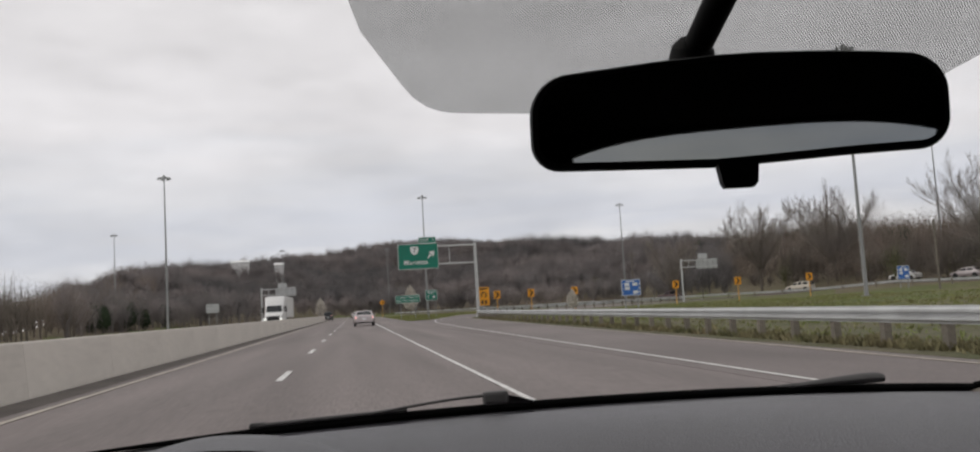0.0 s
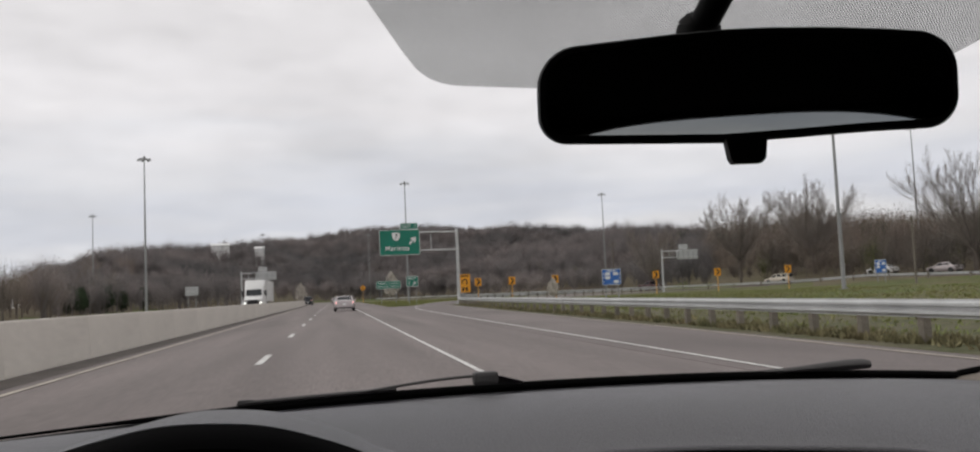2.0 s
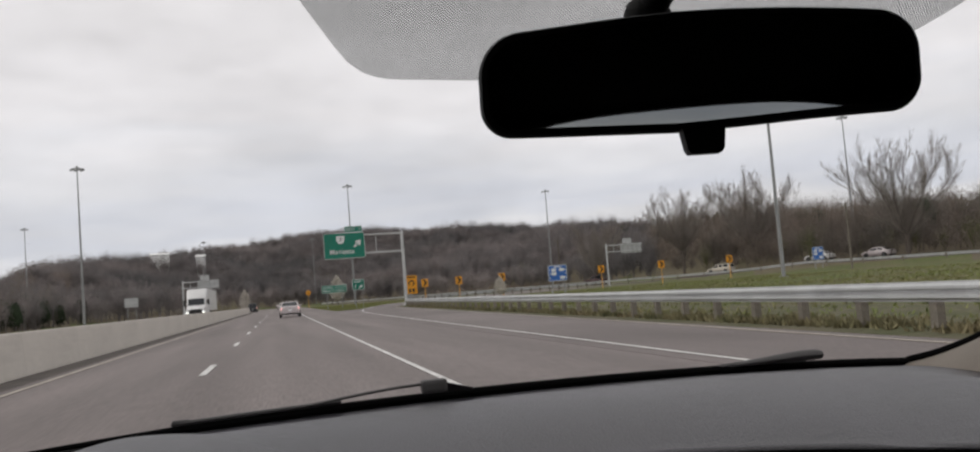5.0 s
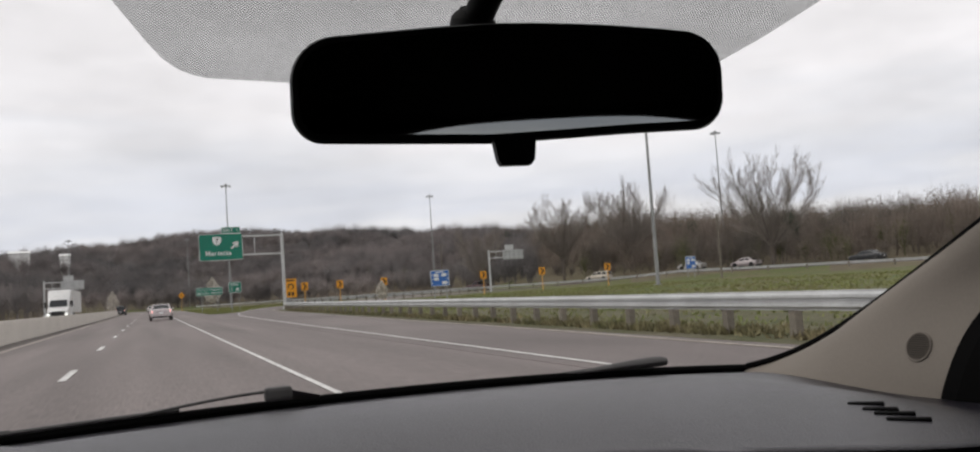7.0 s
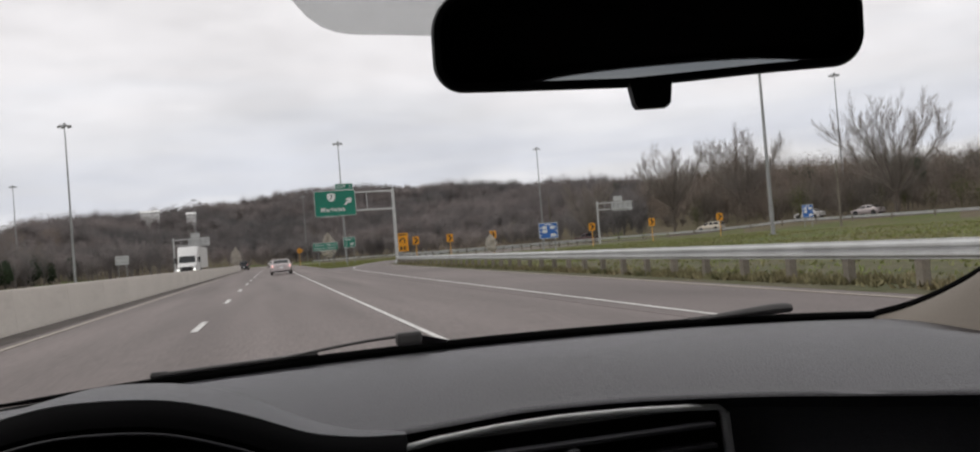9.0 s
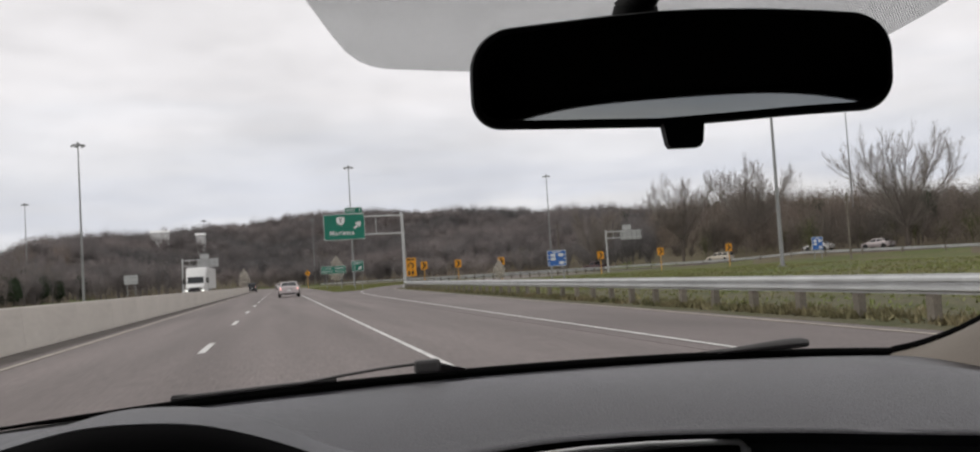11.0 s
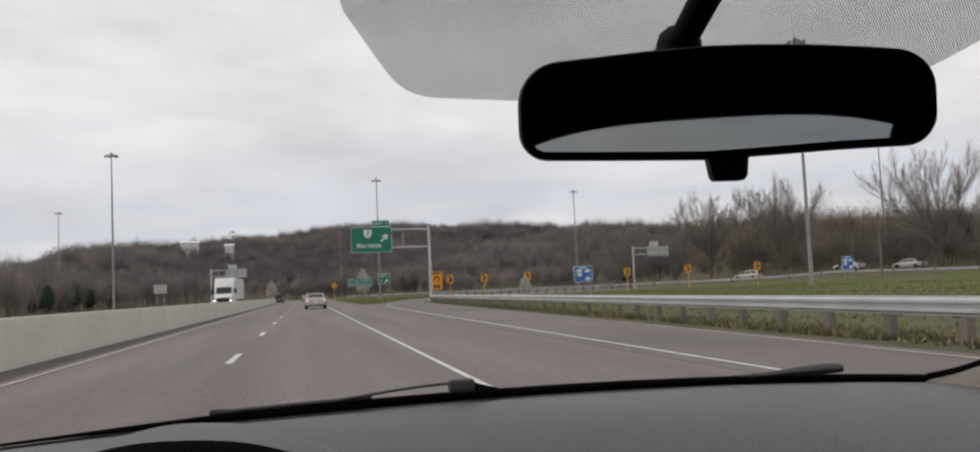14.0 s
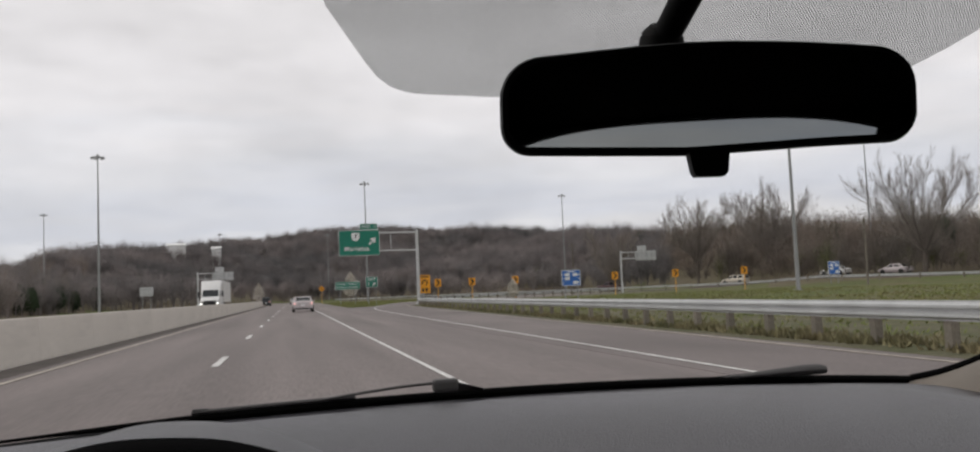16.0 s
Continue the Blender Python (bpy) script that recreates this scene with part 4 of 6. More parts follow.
def diamond_sign(at, side, label, merge=False, zc=3.0, turn=0.0):
    root = thing("diamond_warning_sign", label, "road sign", at, turn, "amber warning signs")
    part("post", Shape().box((0, 0.06, zc / 2 - 0.1), (0.08, 0.06, zc + 0.5), bevel=0.006), AMBER_POST if not merge else POLE_STEEL, root)
    d = side / math.sqrt(2)
    panel = part("panel", Shape().plate([(d, 0, zc), (0, 0, zc + d), (-d, 0, zc), (0, 0, zc - d)], (0, 1, 0), 0.02), SIGN_YELLOW, root)
    k = 0.86
    ring = Shape()
    outer = [(d * k, zc), (0, zc + d * k), (-d * k, zc), (0, zc - d * k)]
    inner = [(d * (k - 0.05), zc), (0, zc + d * (k - 0.05)), (-d * (k - 0.05), zc), (0, zc - d * (k - 0.05))]
    ring.add([(x, -0.004, z) for x, z in outer + inner], [(i, (i + 1) % 4, 4 + (i + 1) % 4, 4 + i) for i in range(4)])
    part("border", ring, SIGN_BLACK, panel)
    if merge:
        arrow(panel, side * 0.72, (-0.03, -0.006, zc + 0.02), SIGN_BLACK, 0)
        part("branch", Shape().plate([(0.04, -0.006, zc - 0.05), (0.0, -0.006, zc - 0.02), (0.2, -0.006, zc - 0.34), (0.28, -0.006, zc - 0.3)], (0, -1, 0), 0.005), SIGN_BLACK, panel)
    else:
        part("symbol", Shape().box((0, -0.006, zc), (side * 0.2, 0.008, side * 0.5), bevel=0.003), SIGN_BLACK, panel)


diamond_sign((5.9, 187, -0.05), 0.92, "amber diamond warning sign on a yellow post by the shoulder", zc=3.2)
diamond_sign((9.9, -262, -0.05), 1.2, "amber diamond merging traffic sign with a black arrow", True, 2.9)


def gantry(at, second_line, tab_x, label):
    """An arm of two tubes from one post, with a large green panel at its end."""
    root = thing("sign_gantry", label, "sign gantry", at)
    post = part("post", Shape().rod((0, 0, -0.3), (0, 0, 8.6), 0.20, 0.16, 16), STEEL, root, smooth=True)
    part("base_flange", Shape().rod((0, 0, -0.1), (0, 0, 0.12), 0.42, 0.42, 16), STEEL, post)
    part("control_box", Shape().box((0.34, 0, 0.9), (0.45, 0.5, 0.8), bevel=0.02), POLE_STEEL, post)
    for z in (6.3, 8.35):
        part("arm", Shape().rod((0, 0, z), (-8.6, 0, z + 0.1), 0.10, 0.08, 12), STEEL, root, smooth=True)
    xs = [-0.2, -1.6, -3.0, -4.4, -5.8, -7.2]
    for i, (a, b) in enumerate(zip(xs, xs[1:])):
        za, zb = (6.35, 8.35) if i % 2 else (8.35, 6.35)
        if second_line:
            part("brace", Shape().rod((a, 0, za), (b, 0, zb), 0.045, 0.045, 8), STEEL, root)
        if second_line or i in (1, 3):
            part("upright", Shape().rod((b, 0, 6.35), (b, 0, 8.35), 0.045, 0.045, 8), STEEL, root)
    panel = board(root, "panel", 4.6, 2.9, 7.3, SIGN_GREEN, border=SIGN_WHITE, radius=0.2, y=-0.25, xc=-6.6)
    tab = board(root, "exit_tab", 2.0, 0.72, 9.12, SIGN_GREEN, border=SIGN_WHITE, radius=0.08, y=-0.25, xc=-6.6 + tab_x)
    lettering("word", "EXIT", 0.46, (-6.6 + tab_x - 0.28, -0.268, 9.12), SIGN_WHITE, tab, 1.1, bold=0.008)
    lettering("numeral", "1", 0.46, (-6.6 + tab_x + 0.68, -0.268, 9.12), SIGN_WHITE, tab, 1.1, bold=0.008)
    lettering("place_name", "Marietta", 0.72, (-6.9 if second_line is None else -6.6, -0.268, 6.62 if second_line is None else 7.0), SIGN_WHITE, panel, 1.12, bold=0.012)
    if second_line:
        lettering("fraction", "1/4", 0.5, (-7.15, -0.268, 6.25), SIGN_WHITE, panel, 1.1, bold=0.01)
        lettering("word", "MILE", 0.5, (-5.85, -0.268, 6.25), SIGN_WHITE, panel, 1.1, bold=0.01)
    zs = 8.0
    shield = [(-0.45, 0.4), (0.0, 0.46), (0.45, 0.4), (0.45, -0.1), (0.25, -0.42), (0.0, -0.5), (-0.25, -0.42), (-0.45, -0.1)]
    sx = -7.0 if second_line is None else -6.7
    sh = part("shield", Shape().plate([(sx + x, -0.262, zs + z) for x, z in shield], (0, -1, 0), 0.006), SIGN_WHITE, panel)
    lettering("route_numeral", "7", 0.66, (sx, -0.275, zs - 0.02), SIGN_BLACK, sh, bold=0.012)
    if second_line is None:
        arrow(panel, 0.95, (-5.1, -0.262, 7.5), SIGN_WHITE)
    else:
        part("solar_panel", Shape().box((0.2, -0.1, 5.4), (0.95, 0.06, 0.55), bevel=0.01), POLE_STEEL, root)
        part("camera_box", Shape().box((-0.7, -0.1, 4.5), (0.3, 0.12, 0.14), bevel=0.01), POLE_STEEL, root)
        part("bracket", Shape().rod((0, 0, 4.45), (-0.7, -0.1, 4.5), 0.03, 0.03, 8), STEEL, root)
    return root


gantry((14.1, 101, -0.05), None, 1.1, "overhead exit sign on a galvanised cantilever gantry with a green panel")
gantry((10.6, -272, -0.05), "1/4  MILE", 1.2, "overhead distance sign on a galvanised cantilever gantry with a solar panel")


def speed_board(at):
    root = thing("ramp_speed_sign", "amber ramp speed sign with a looping arrow below the gantry", "road sign", at)
    part("post", Shape().box((0, 0.06, 0.7), (0.1, 0.08, 2.0), bevel=0.006), POLE_STEEL, root)
    panel = board(root, "panel", 1.3, 2.1, 2.35, SIGN_YELLOW, radius=0.06)
    loop = Shape()
    for i in range(10):
        a, b = radians(-60 + 27 * i), radians(-60 + 27 * (i + 1))
        loop.add([(0.36 * math.cos(a), -0.006, 2.5 + 0.36 * math.sin(a)), (0.36 * math.cos(b), -0.006, 2.5 + 0.36 * math.sin(b)),
                  (0.22 * math.cos(b), -0.006, 2.5 + 0.22 * math.sin(b)), (0.22 * math.cos(a), -0.006, 2.5 + 0.22 * math.sin(a))], [(0, 1, 2, 3)])
    part("loop_arrow", loop, SIGN_BLACK, panel)
    for x in (-0.2, 0.2):
        part("numeral_bar", Shape().box((x, -0.006, 1.68), (0.26, 0.008, 0.4), bevel=0.003), SIGN_BLACK, panel)
    part("heading_bar", Shape().box((0, -0.006, 3.2), (0.9, 0.008, 0.14)), SIGN_BLACK, panel)


speed_board((14.9, 101.6, -0.05))


def back_gantry(at):
    root = thing("sign_gantry", "grey cantilever gantry seen from behind with bare panel backs", "sign gantry", at)
    part("post", Shape().rod((0, 0, -0.3), (0, 0, 6.6), 0.16, 0.13, 14), STEEL, root, smooth=True)
    for z in (5.3, 6.3):
        part("arm", Shape().rod((0, 0, z), (6.0, 0, z), 0.08, 0.07, 10), STEEL, root)
    for x in (1.2, 2.4, 3.6):
        part("brace", Shape().rod((x, 0, 5.3), (x, 0, 6.3), 0.04, 0.04, 8), STEEL, root)
    part("lower_panel", Shape().box((4.2, 0.18, 5.7), (3.4, 0.05, 1.5), bevel=0.01), SIGN_BACK, root)
    part("upper_panel", Shape().box((3.6, 0.18, 6.9), (1.5, 0.05, 0.8), bevel=0.01), SIGN_BACK, root)
    for x in (2.8, 3.6, 4.4, 5.2):
        part("stiffener", Shape().box((x, 0.13, 5.7), (0.08, 0.05, 1.5)), POLE_STEEL, root)


back_gantry((-15.9, 160, 0))
back_gantry((50, 130, terrain(50, 130)))


def back_board(at, w, h, zc, turn=0):
    root = thing("road_sign", "pale bare back of a road sign on two posts", "road sign", at, turn)
    post_pair(root, (-w * 0.3, w * 0.3), zc + h / 2)
    part("panel", Shape().box((0, 0, zc), (w, 0.04, h), bevel=0.01), SIGN_BACK, root)
    for z in (-0.25, 0.25):
        part("stiffener", Shape().box((0, -0.035, zc + z * h), (w * 0.95, 0.03, 0.05)), POLE_STEEL, root)


back_board((-17.9, 118, FIELD), 1.6, 1.1, 3.0)


def mast(at):
    """A high lighting mast: a tapered pole with a ring of lamps."""
    root = thing("light_mast", "tall tapered grey steel high-mast light with a ring of lamps", "light mast", at, group="high light masts")
    h = 24.4
    part("pole", Shape().rod((0, 0, -0.3), (0, 0, h), 0.21, 0.08, 14), POLE_STEEL, root, smooth=True)
    part("base_flange", Shape().rod((0, 0, -0.1), (0, 0, 0.1), 0.45, 0.45, 14), POLE_STEEL, root)
    ring = Shape()
    k = 18
    for i in range(k):
        a, b = 2 * math.pi * i / k, 2 * math.pi * (i + 1) / k
        ring.rod((0.72 * math.cos(a), 0.72 * math.sin(a), h - 0.35), (0.72 * math.cos(b), 0.72 * math.sin(b), h - 0.35), 0.035, 0.035, 5)
    part("lamp_ring", ring, POLE_STEEL, root)
    for i in range(6):
        a = 2 * math.pi * i / 6
        part("lamp", Shape().rod((0.86 * math.cos(a), 0.86 * math.sin(a), h - 0.22), (0.86 * math.cos(a), 0.86 * math.sin(a), h - 0.58), 0.10, 0.21, 10), POLE_STEEL, root, smooth=True)
        part("arm", Shape().rod((0.1 * math.cos(a), 0.1 * math.sin(a), h - 0.15), (0.86 * math.cos(a), 0.86 * math.sin(a), h - 0.3), 0.03, 0.03, 6), POLE_STEEL, root)
    part("cap", Shape().rod((0, 0, h - 0.5), (0, 0, h + 0.15), 0.2, 0.16, 12), POLE_STEEL, root)
    return root


first_mast = mast((-28.4, 143, FIELD))
for x, y in ((14.8, 180), (48.2, 78.0), (-69, 274), (-25, 330), (66, 210), (13, 330), (-60, -130), (106, 146)):
    copy_thing(first_mast, pose(x, y, terrain(x, y), 0, 0, 17))


def wood_pole(at, h, label):
    root = thing("utility_pole", label, "utility pole", at)
    part("pole", Shape().rod((0, 0, -0.3), (0, 0, h), 0.14, 0.10, 10), POST_WOOD, root, smooth=True)
    part("crossarm", Shape().box((0, 0, h - 0.6), (1.8, 0.1, 0.12), bevel=0.01), POST_WOOD, root)


wood_pole((66, 92, FIELD), 8.0, "slim weathered timber pole beside the far road")
wood_pole((48, 148, terrain(48, 148)), 9.0, "slim weathered timber pole beside the far road")


def hill_building(at, w, d, h, turn):
    root = thing("hilltop_building", "long white building among the trees on the hill", "building", at, turn, "white hilltop buildings")
    part("wall", Shape().box((0, 0, h / 2 - 5), (w, d, h + 10), bevel=0.03), HOUSE_WHITE, root)
    part("roof", Shape().add([(-w / 2 - 0.3, -d / 2 - 0.3, h), (w / 2 + 0.3, -d / 2 - 0.3, h), (w / 2 + 0.3, d / 2 + 0.3, h), (-w / 2 - 0.3, d / 2 + 0.3, h), (-w / 2 - 0.3, 0, h + 1.1), (w / 2 + 0.3, 0, h + 1.1)],
                             [(0, 1, 5, 4), (2, 3, 4, 5), (1, 2, 5), (3, 0, 4), (3, 2, 1, 0)]), HOUSE_WHITE, root)
    part("eaves_trim", Shape().box((0, -d / 2 - 0.1, h - 0.1), (w + 0.5, 0.1, 0.2), bevel=0.02), ROOF_GREY, root)


def on_hill(az, r):
    x, y = r * math.sin(radians(az)), r * math.cos(radians(az))
    return (x, y, terrain(x, y))


bx, by, bz = on_hill(-6.9, 455)
hill_building((bx, by, 28.0), 8.6, 5, 1.6, 6)
bx, by, bz = on_hill(-4.55, 455)
hill_building((bx, by, 26.0), 4.4, 5, 1.6, 4)


# ---------------------------------------------------------------- vehicles


def wheel(root, x, y, r, w, rim=RIM):
    """A wheel at a side of a vehicle that points along +y."""
    s = 1 if x > 0 else -1
    tyre = Shape()
    k = 20
    rows = []
    for px, rr in ((-w / 2, r * 0.62), (-w / 2, r * 0.93), (-w * 0.35, r), (w * 0.35, r), (w / 2, r * 0.93), (w / 2, r * 0.62)):
        rows.append([(x + px, y + rr * math.cos(2 * math.pi * i / k), r + rr * math.sin(2 * math.pi * i / k)) for i in range(k)])
    tyre.grid(rows, closed=True)
    wh = part("wheel", tyre, TYRE, root, smooth=True)
    hub = Shape().rod((x + s * w * 0.30, y, r), (x + s * w * 0.36, y, r), r * 0.63, r * 0.62, 20)
    for i in range(5):
        a = 2 * math.pi * i / 5
        hub.rod((x + s * w * 0.36, y, r), (x + s * w * 0.42, y + r * 0.55 * math.cos(a), r + r * 0.55 * math.sin(a)), r * 0.13, r * 0.09, 6)
    part("rim", hub, rim, wh)


def vehicle(name, label, at, turn, paint, L=5.0, W=1.88, H=1.48, kind_of="sedan", lit=True, category="car", group=""):
    """A road vehicle pointing along +y with its body skinned from cross-sections."""
    root = thing(name, label, category, at, turn, group)
    hw = W / 2
    if kind_of == "sedan":
        belt = [(-0.50, 0.62), (-0.49, 0.92), (-0.40, 1.02), (-0.28, 1.02), (-0.1, 0.98), (0.15, 0.95), (0.22, 0.95), (0.38, 0.86), (0.47, 0.74), (0.5, 0.58)]
        cabin = [(-0.36, 1.0, 0.0), (-0.22, H - 0.06, 1.0), (-0.12, H, 1.0), (0.04, H - 0.01, 1.0), (0.10, H - 0.06, 1.0), (0.24, 0.95, 0.0)]
    elif kind_of == "wagon":
        belt = [(-0.50, 0.6), (-0.495, 1.0), (-0.47, 1.04), (-0.28, 1.04), (-0.1, 1.02), (0.15, 1.0), (0.24, 0.98), (0.40, 0.84), (0.47, 0.74), (0.5, 0.56)]
        cabin = [(-0.485, 1.02, 0.0), (-0.43, H - 0.08, 1.0), (-0.3, H, 1.0), (0.02, H - 0.01, 1.0), (0.10, H - 0.08, 1.0), (0.26, 0.98, 0.0)]
    else:  # pickup
        belt = [(-0.50, 0.7), (-0.495, 1.12), (-0.40, 1.14), (-0.12, 1.14), (-0.1, 1.14), (0.1, 1.14), (0.2, 1.14), (0.38, 1.1), (0.48, 1.0), (0.5, 0.7)]
        cabin = [(-0.12, 1.13, 0.0), (-0.10, H - 0.06, 1.0), (0.0, H, 1.0), (0.06, H - 0.01, 1.0), (0.10, H - 0.06, 1.0), (0.2, 1.13, 0.0)]
    rows = []
    n = 44
    for i in range(n):
        u = -0.5 + i / (n - 1)
        top = blend(belt, u)
        taper = 1 - 0.16 * max(0, abs(u) - 0.36) / 0.14
        w = hw * taper
        low = 0.24 + 0.10 * max(0, abs(u) - 0.42) / 0.08
        y = u * L
        half = [(0.0, low), (w * 0.86, low), (w * 0.97, low + 0.10), (w, 0.5 * (low + top)), (w * 0.985, top - 0.16), (w * 0.93, top - 0.04), (w * 0.8, top), (0.0, top + 0.02)]
        rows.append([(x, y, z) for x, z in half] + [(-x, y, z) for x, z in half[-2:0:-1]])
    body = Shape().grid(rows, closed=True)
    k = len(rows[0])
    body.f.append(tuple(range(k))[::-1])
    body.f.append(tuple(range((n - 1) * k, n * k)))
    part("body", body, paint, root, smooth=True)
    # greenhouse: roof skin with glass set in
    crow = []
    for u, z, full in cabin:
        wt = hw * (0.75 if full else 0.86)
        wb = hw * 0.88
        zb = blend(belt, u) - 0.03
        crow.append((u * L, z, wt, wb, zb))
    roof = Shape()
    roof.grid([[(-wb, y, zb), (-wt, y, z - 0.02), (-wt * 0.85, y, z), (0, y, z + 0.02), (wt * 0.85, y, z), (wt, y, z - 0.02), (wb, y, zb)] for y, z, wt, wb, zb in crow])
    part("roof", roof, paint, root, smooth=True)

    def pane(nm, pts, normal):
        part(nm, Shape().plate(pts, normal, 0.012), CAR_GLASS, root)

    for a, b, nm in ((0, 1, "rear_window"), (len(crow) - 2, len(crow) - 1, "windscreen")):
        lo, hi = (a, b) if a == 0 else (b, a)
        y0, z0, wt0, _, _ = crow[lo]
        y1, z1, wt1, _, _ = crow[hi]
        d = Vector((0, y0 - y1, z0 - z1))
        nrm = Vector((0, -(z1 - z0), (y1 - y0))) if a == 0 else Vector((0, (z1 - z0), -(y1 - y0)))
        nrm.normalize()
        if nrm.z < 0:
            nrm = -nrm
        p = [Vector((-wt0 * 0.88, y0, z0)), Vector((wt0 * 0.88, y0, z0)), Vector((wt1 * 0.9, y1, z1)), Vector((-wt1 * 0.9, y1, z1))]
        c = sum(p, Vector()) / 4
        pane(nm, [c + (q - c) * 0.93 + nrm * 0.012 for q in p], nrm)
    for s in (-1, 1):
        splits = [(0.10, 0.36), (0.40, 0.62), (0.66, 0.9)] if kind_of == "wagon" else ([(0.16, 0.48), (0.52, 0.86)] if kind_of == "sedan" else [(0.15, 0.5), (0.54, 0.88)])
        y0, y1 = crow[0][0], crow[-1][0]

        def side_point(f, v):
            y = y0 + (y1 - y0) * f
            tab_w = [(r[0], r[2]) for r in crow]
            tab_z = [(r[0], r[1]) for r in crow]
            zt, wt, zb = blend(tab_z, y) - 0.02, blend(tab_w, y), blend(belt, y / L) - 0.03
            wb = hw * 0.88
            return Vector((s * (wb + (wt - wb) * v + 0.012), y, zb + (zt - zb) * v))
        for f0, f1 in splits:
            part("side_window", Shape().plate([side_point(f0, 0.16), side_point(f1, 0.16), side_point(f1 - 0.02, 0.86), side_point(f0 + 0.02, 0.86)], (s, 0, 0.3), 0.01), CAR_GLASS, root)
        part("door_handle", Shape().box((s * (hw * 0.99), 0.02 * L, 0.84), (0.04, 0.18, 0.035), bevel=0.008), paint, root)
        part("door_mirror", Shape().box((s * (hw + 0.09), 0.2 * L, 1.02), (0.2, 0.1, 0.14), bevel=0.03), paint, root)
        for yy in (-0.31 * L, 0.31 * L):
            wheel(root, s * (hw - 0.12), yy, 0.335 if kind_of != "pickup" else 0.39, 0.22)
            part("arch_trim", Shape().rod((s * (hw - 0.16), yy, 0.36), (s * (hw + 0.004), yy, 0.36), 0.385 if kind_of != "pickup" else 0.44, 0.385 if kind_of != "pickup" else 0.44, 20), BLACK_TRIM, root)
        zl = blend(belt, -0.49) - 0.16
        part("tail_lamp", Shape().box((s * hw * 0.80, -0.490 * L, zl + 0.03), (hw * 0.15, 0.10, 0.18), bevel=0.03), TAIL_RED if lit else LENS, root)
        part("head_lamp", Shape().box((s * hw * 0.66, 0.475 * L, 0.70), (hw * 0.34, 0.16, 0.13), bevel=0.03), HEADLAMP if lit else LENS, root)
        part("exhaust", Shape().rod((s * hw * 0.55, -0.47 * L, 0.27), (s * hw * 0.55, -0.505 * L, 0.27), 0.045, 0.045, 10), CHROME, root)
    part("rear_bumper", Shape().box((0, -0.490 * L, 0.31), (W * 0.82, 0.14, 0.13), bevel=0.03), BLACK_TRIM, root)
    part("number_plate", Shape().box((0, -0.503 * L, 0.66), (0.32, 0.012, 0.16), bevel=0.003), SIGN_WHITE, root)
    part("boot_trim", Shape().box((0, -0.5 * L, 0.80), (W * 0.42, 0.02, 0.03), bevel=0.006), CHROME, root)
    part("grille", Shape().box((0, 0.497 * L, 0.55), (W * 0.42, 0.04, 0.22), bevel=0.02), BLACK_TRIM, root)
    if kind_of == "wagon":
        for s in (-1, 1):
            part("roof_rail", Shape().rod((s * hw * 0.62, -0.36 * L, H + 0.05), (s * hw * 0.62, 0.02 * L, H + 0.05), 0.018, 0.018, 6), BLACK_TRIM, root)
    if kind_of == "pickup":
        part("cargo_bed", Shape().box((0, -0.31 * L, 1.13), (W * 0.78, L * 0.34, 0.06), bevel=0.01), BLACK_TRIM, root)
    return root


vehicle("sedan", "champagne silver sedan with lit tail lamps in the through lane", (0.9, 86.0, 0.006), 0, SILVER, 5.04, 1.94, 1.42)
vehicle("pickup_truck", "dark pickup truck far ahead on the highway", (-5.6, 196, 0.0), 0, DARK_PAINT, 5.6, 1.98, 1.9, "pickup", category="truck")
vehicle("hatchback", "small white car far ahead on the highway", (0.2, 228, 0.0), 0, WHITE_PAINT, 4.3, 1.75, 1.45, "wagon")
vehicle("hatchback", "small white oncoming car with lit head lamps", (-14.0, 150, 0.0), 180, WHITE_PAINT, 4.4, 1.78, 1.46, "sedan")
vehicle("estate_car", "tan estate car with roof rails on the far ramp", (74, 139, terrain(74, 139) + 0.14), 28, TAN_PAINT, 4.8, 1.8, 1.6, "wagon", lit=False)
vehicle("sedan", "white sedan on the ramp road beyond the guardrail", (81.3, 121, terrain(81.3, 121) + 0.14), 20, WHITE_PAINT, 4.7, 1.82, 1.46, "sedan", lit=False, group="cars beyond the guardrail")
vehicle("sedan", "pale sedan on the ramp road beyond the guardrail", (84.2, 111, terrain(84.2, 111) + 0.14), 18, SILVER, 4.7, 1.82, 1.46, "sedan", lit=False, group="cars beyond the guardrail")
vehicle("pickup_truck", "dark red pickup on the ramp road beyond the guardrail", (61.5, 167, terrain(61.5, 167) + 0.14), 30, RED_PAINT, 5.4, 1.95, 1.85, "pickup", lit=False, category="truck", group="cars beyond the guardrail")
vehicle("sedan", "white sedan on the ramp road beyond the guardrail", (92.0, 80, terrain(92, 80) + 0.14), 14, WHITE_PAINT, 4.7, 1.82, 1.46, "sedan", lit=False, group="cars beyond the guardrail")
vehicle("sedan", "dark sedan on the ramp road beyond the guardrail", (89.3, 92, terrain(89.3, 92) + 0.14), 16, DARK_PAINT, 4.7, 1.82, 1.46, "sedan", lit=False, group="cars beyond the guardrail")


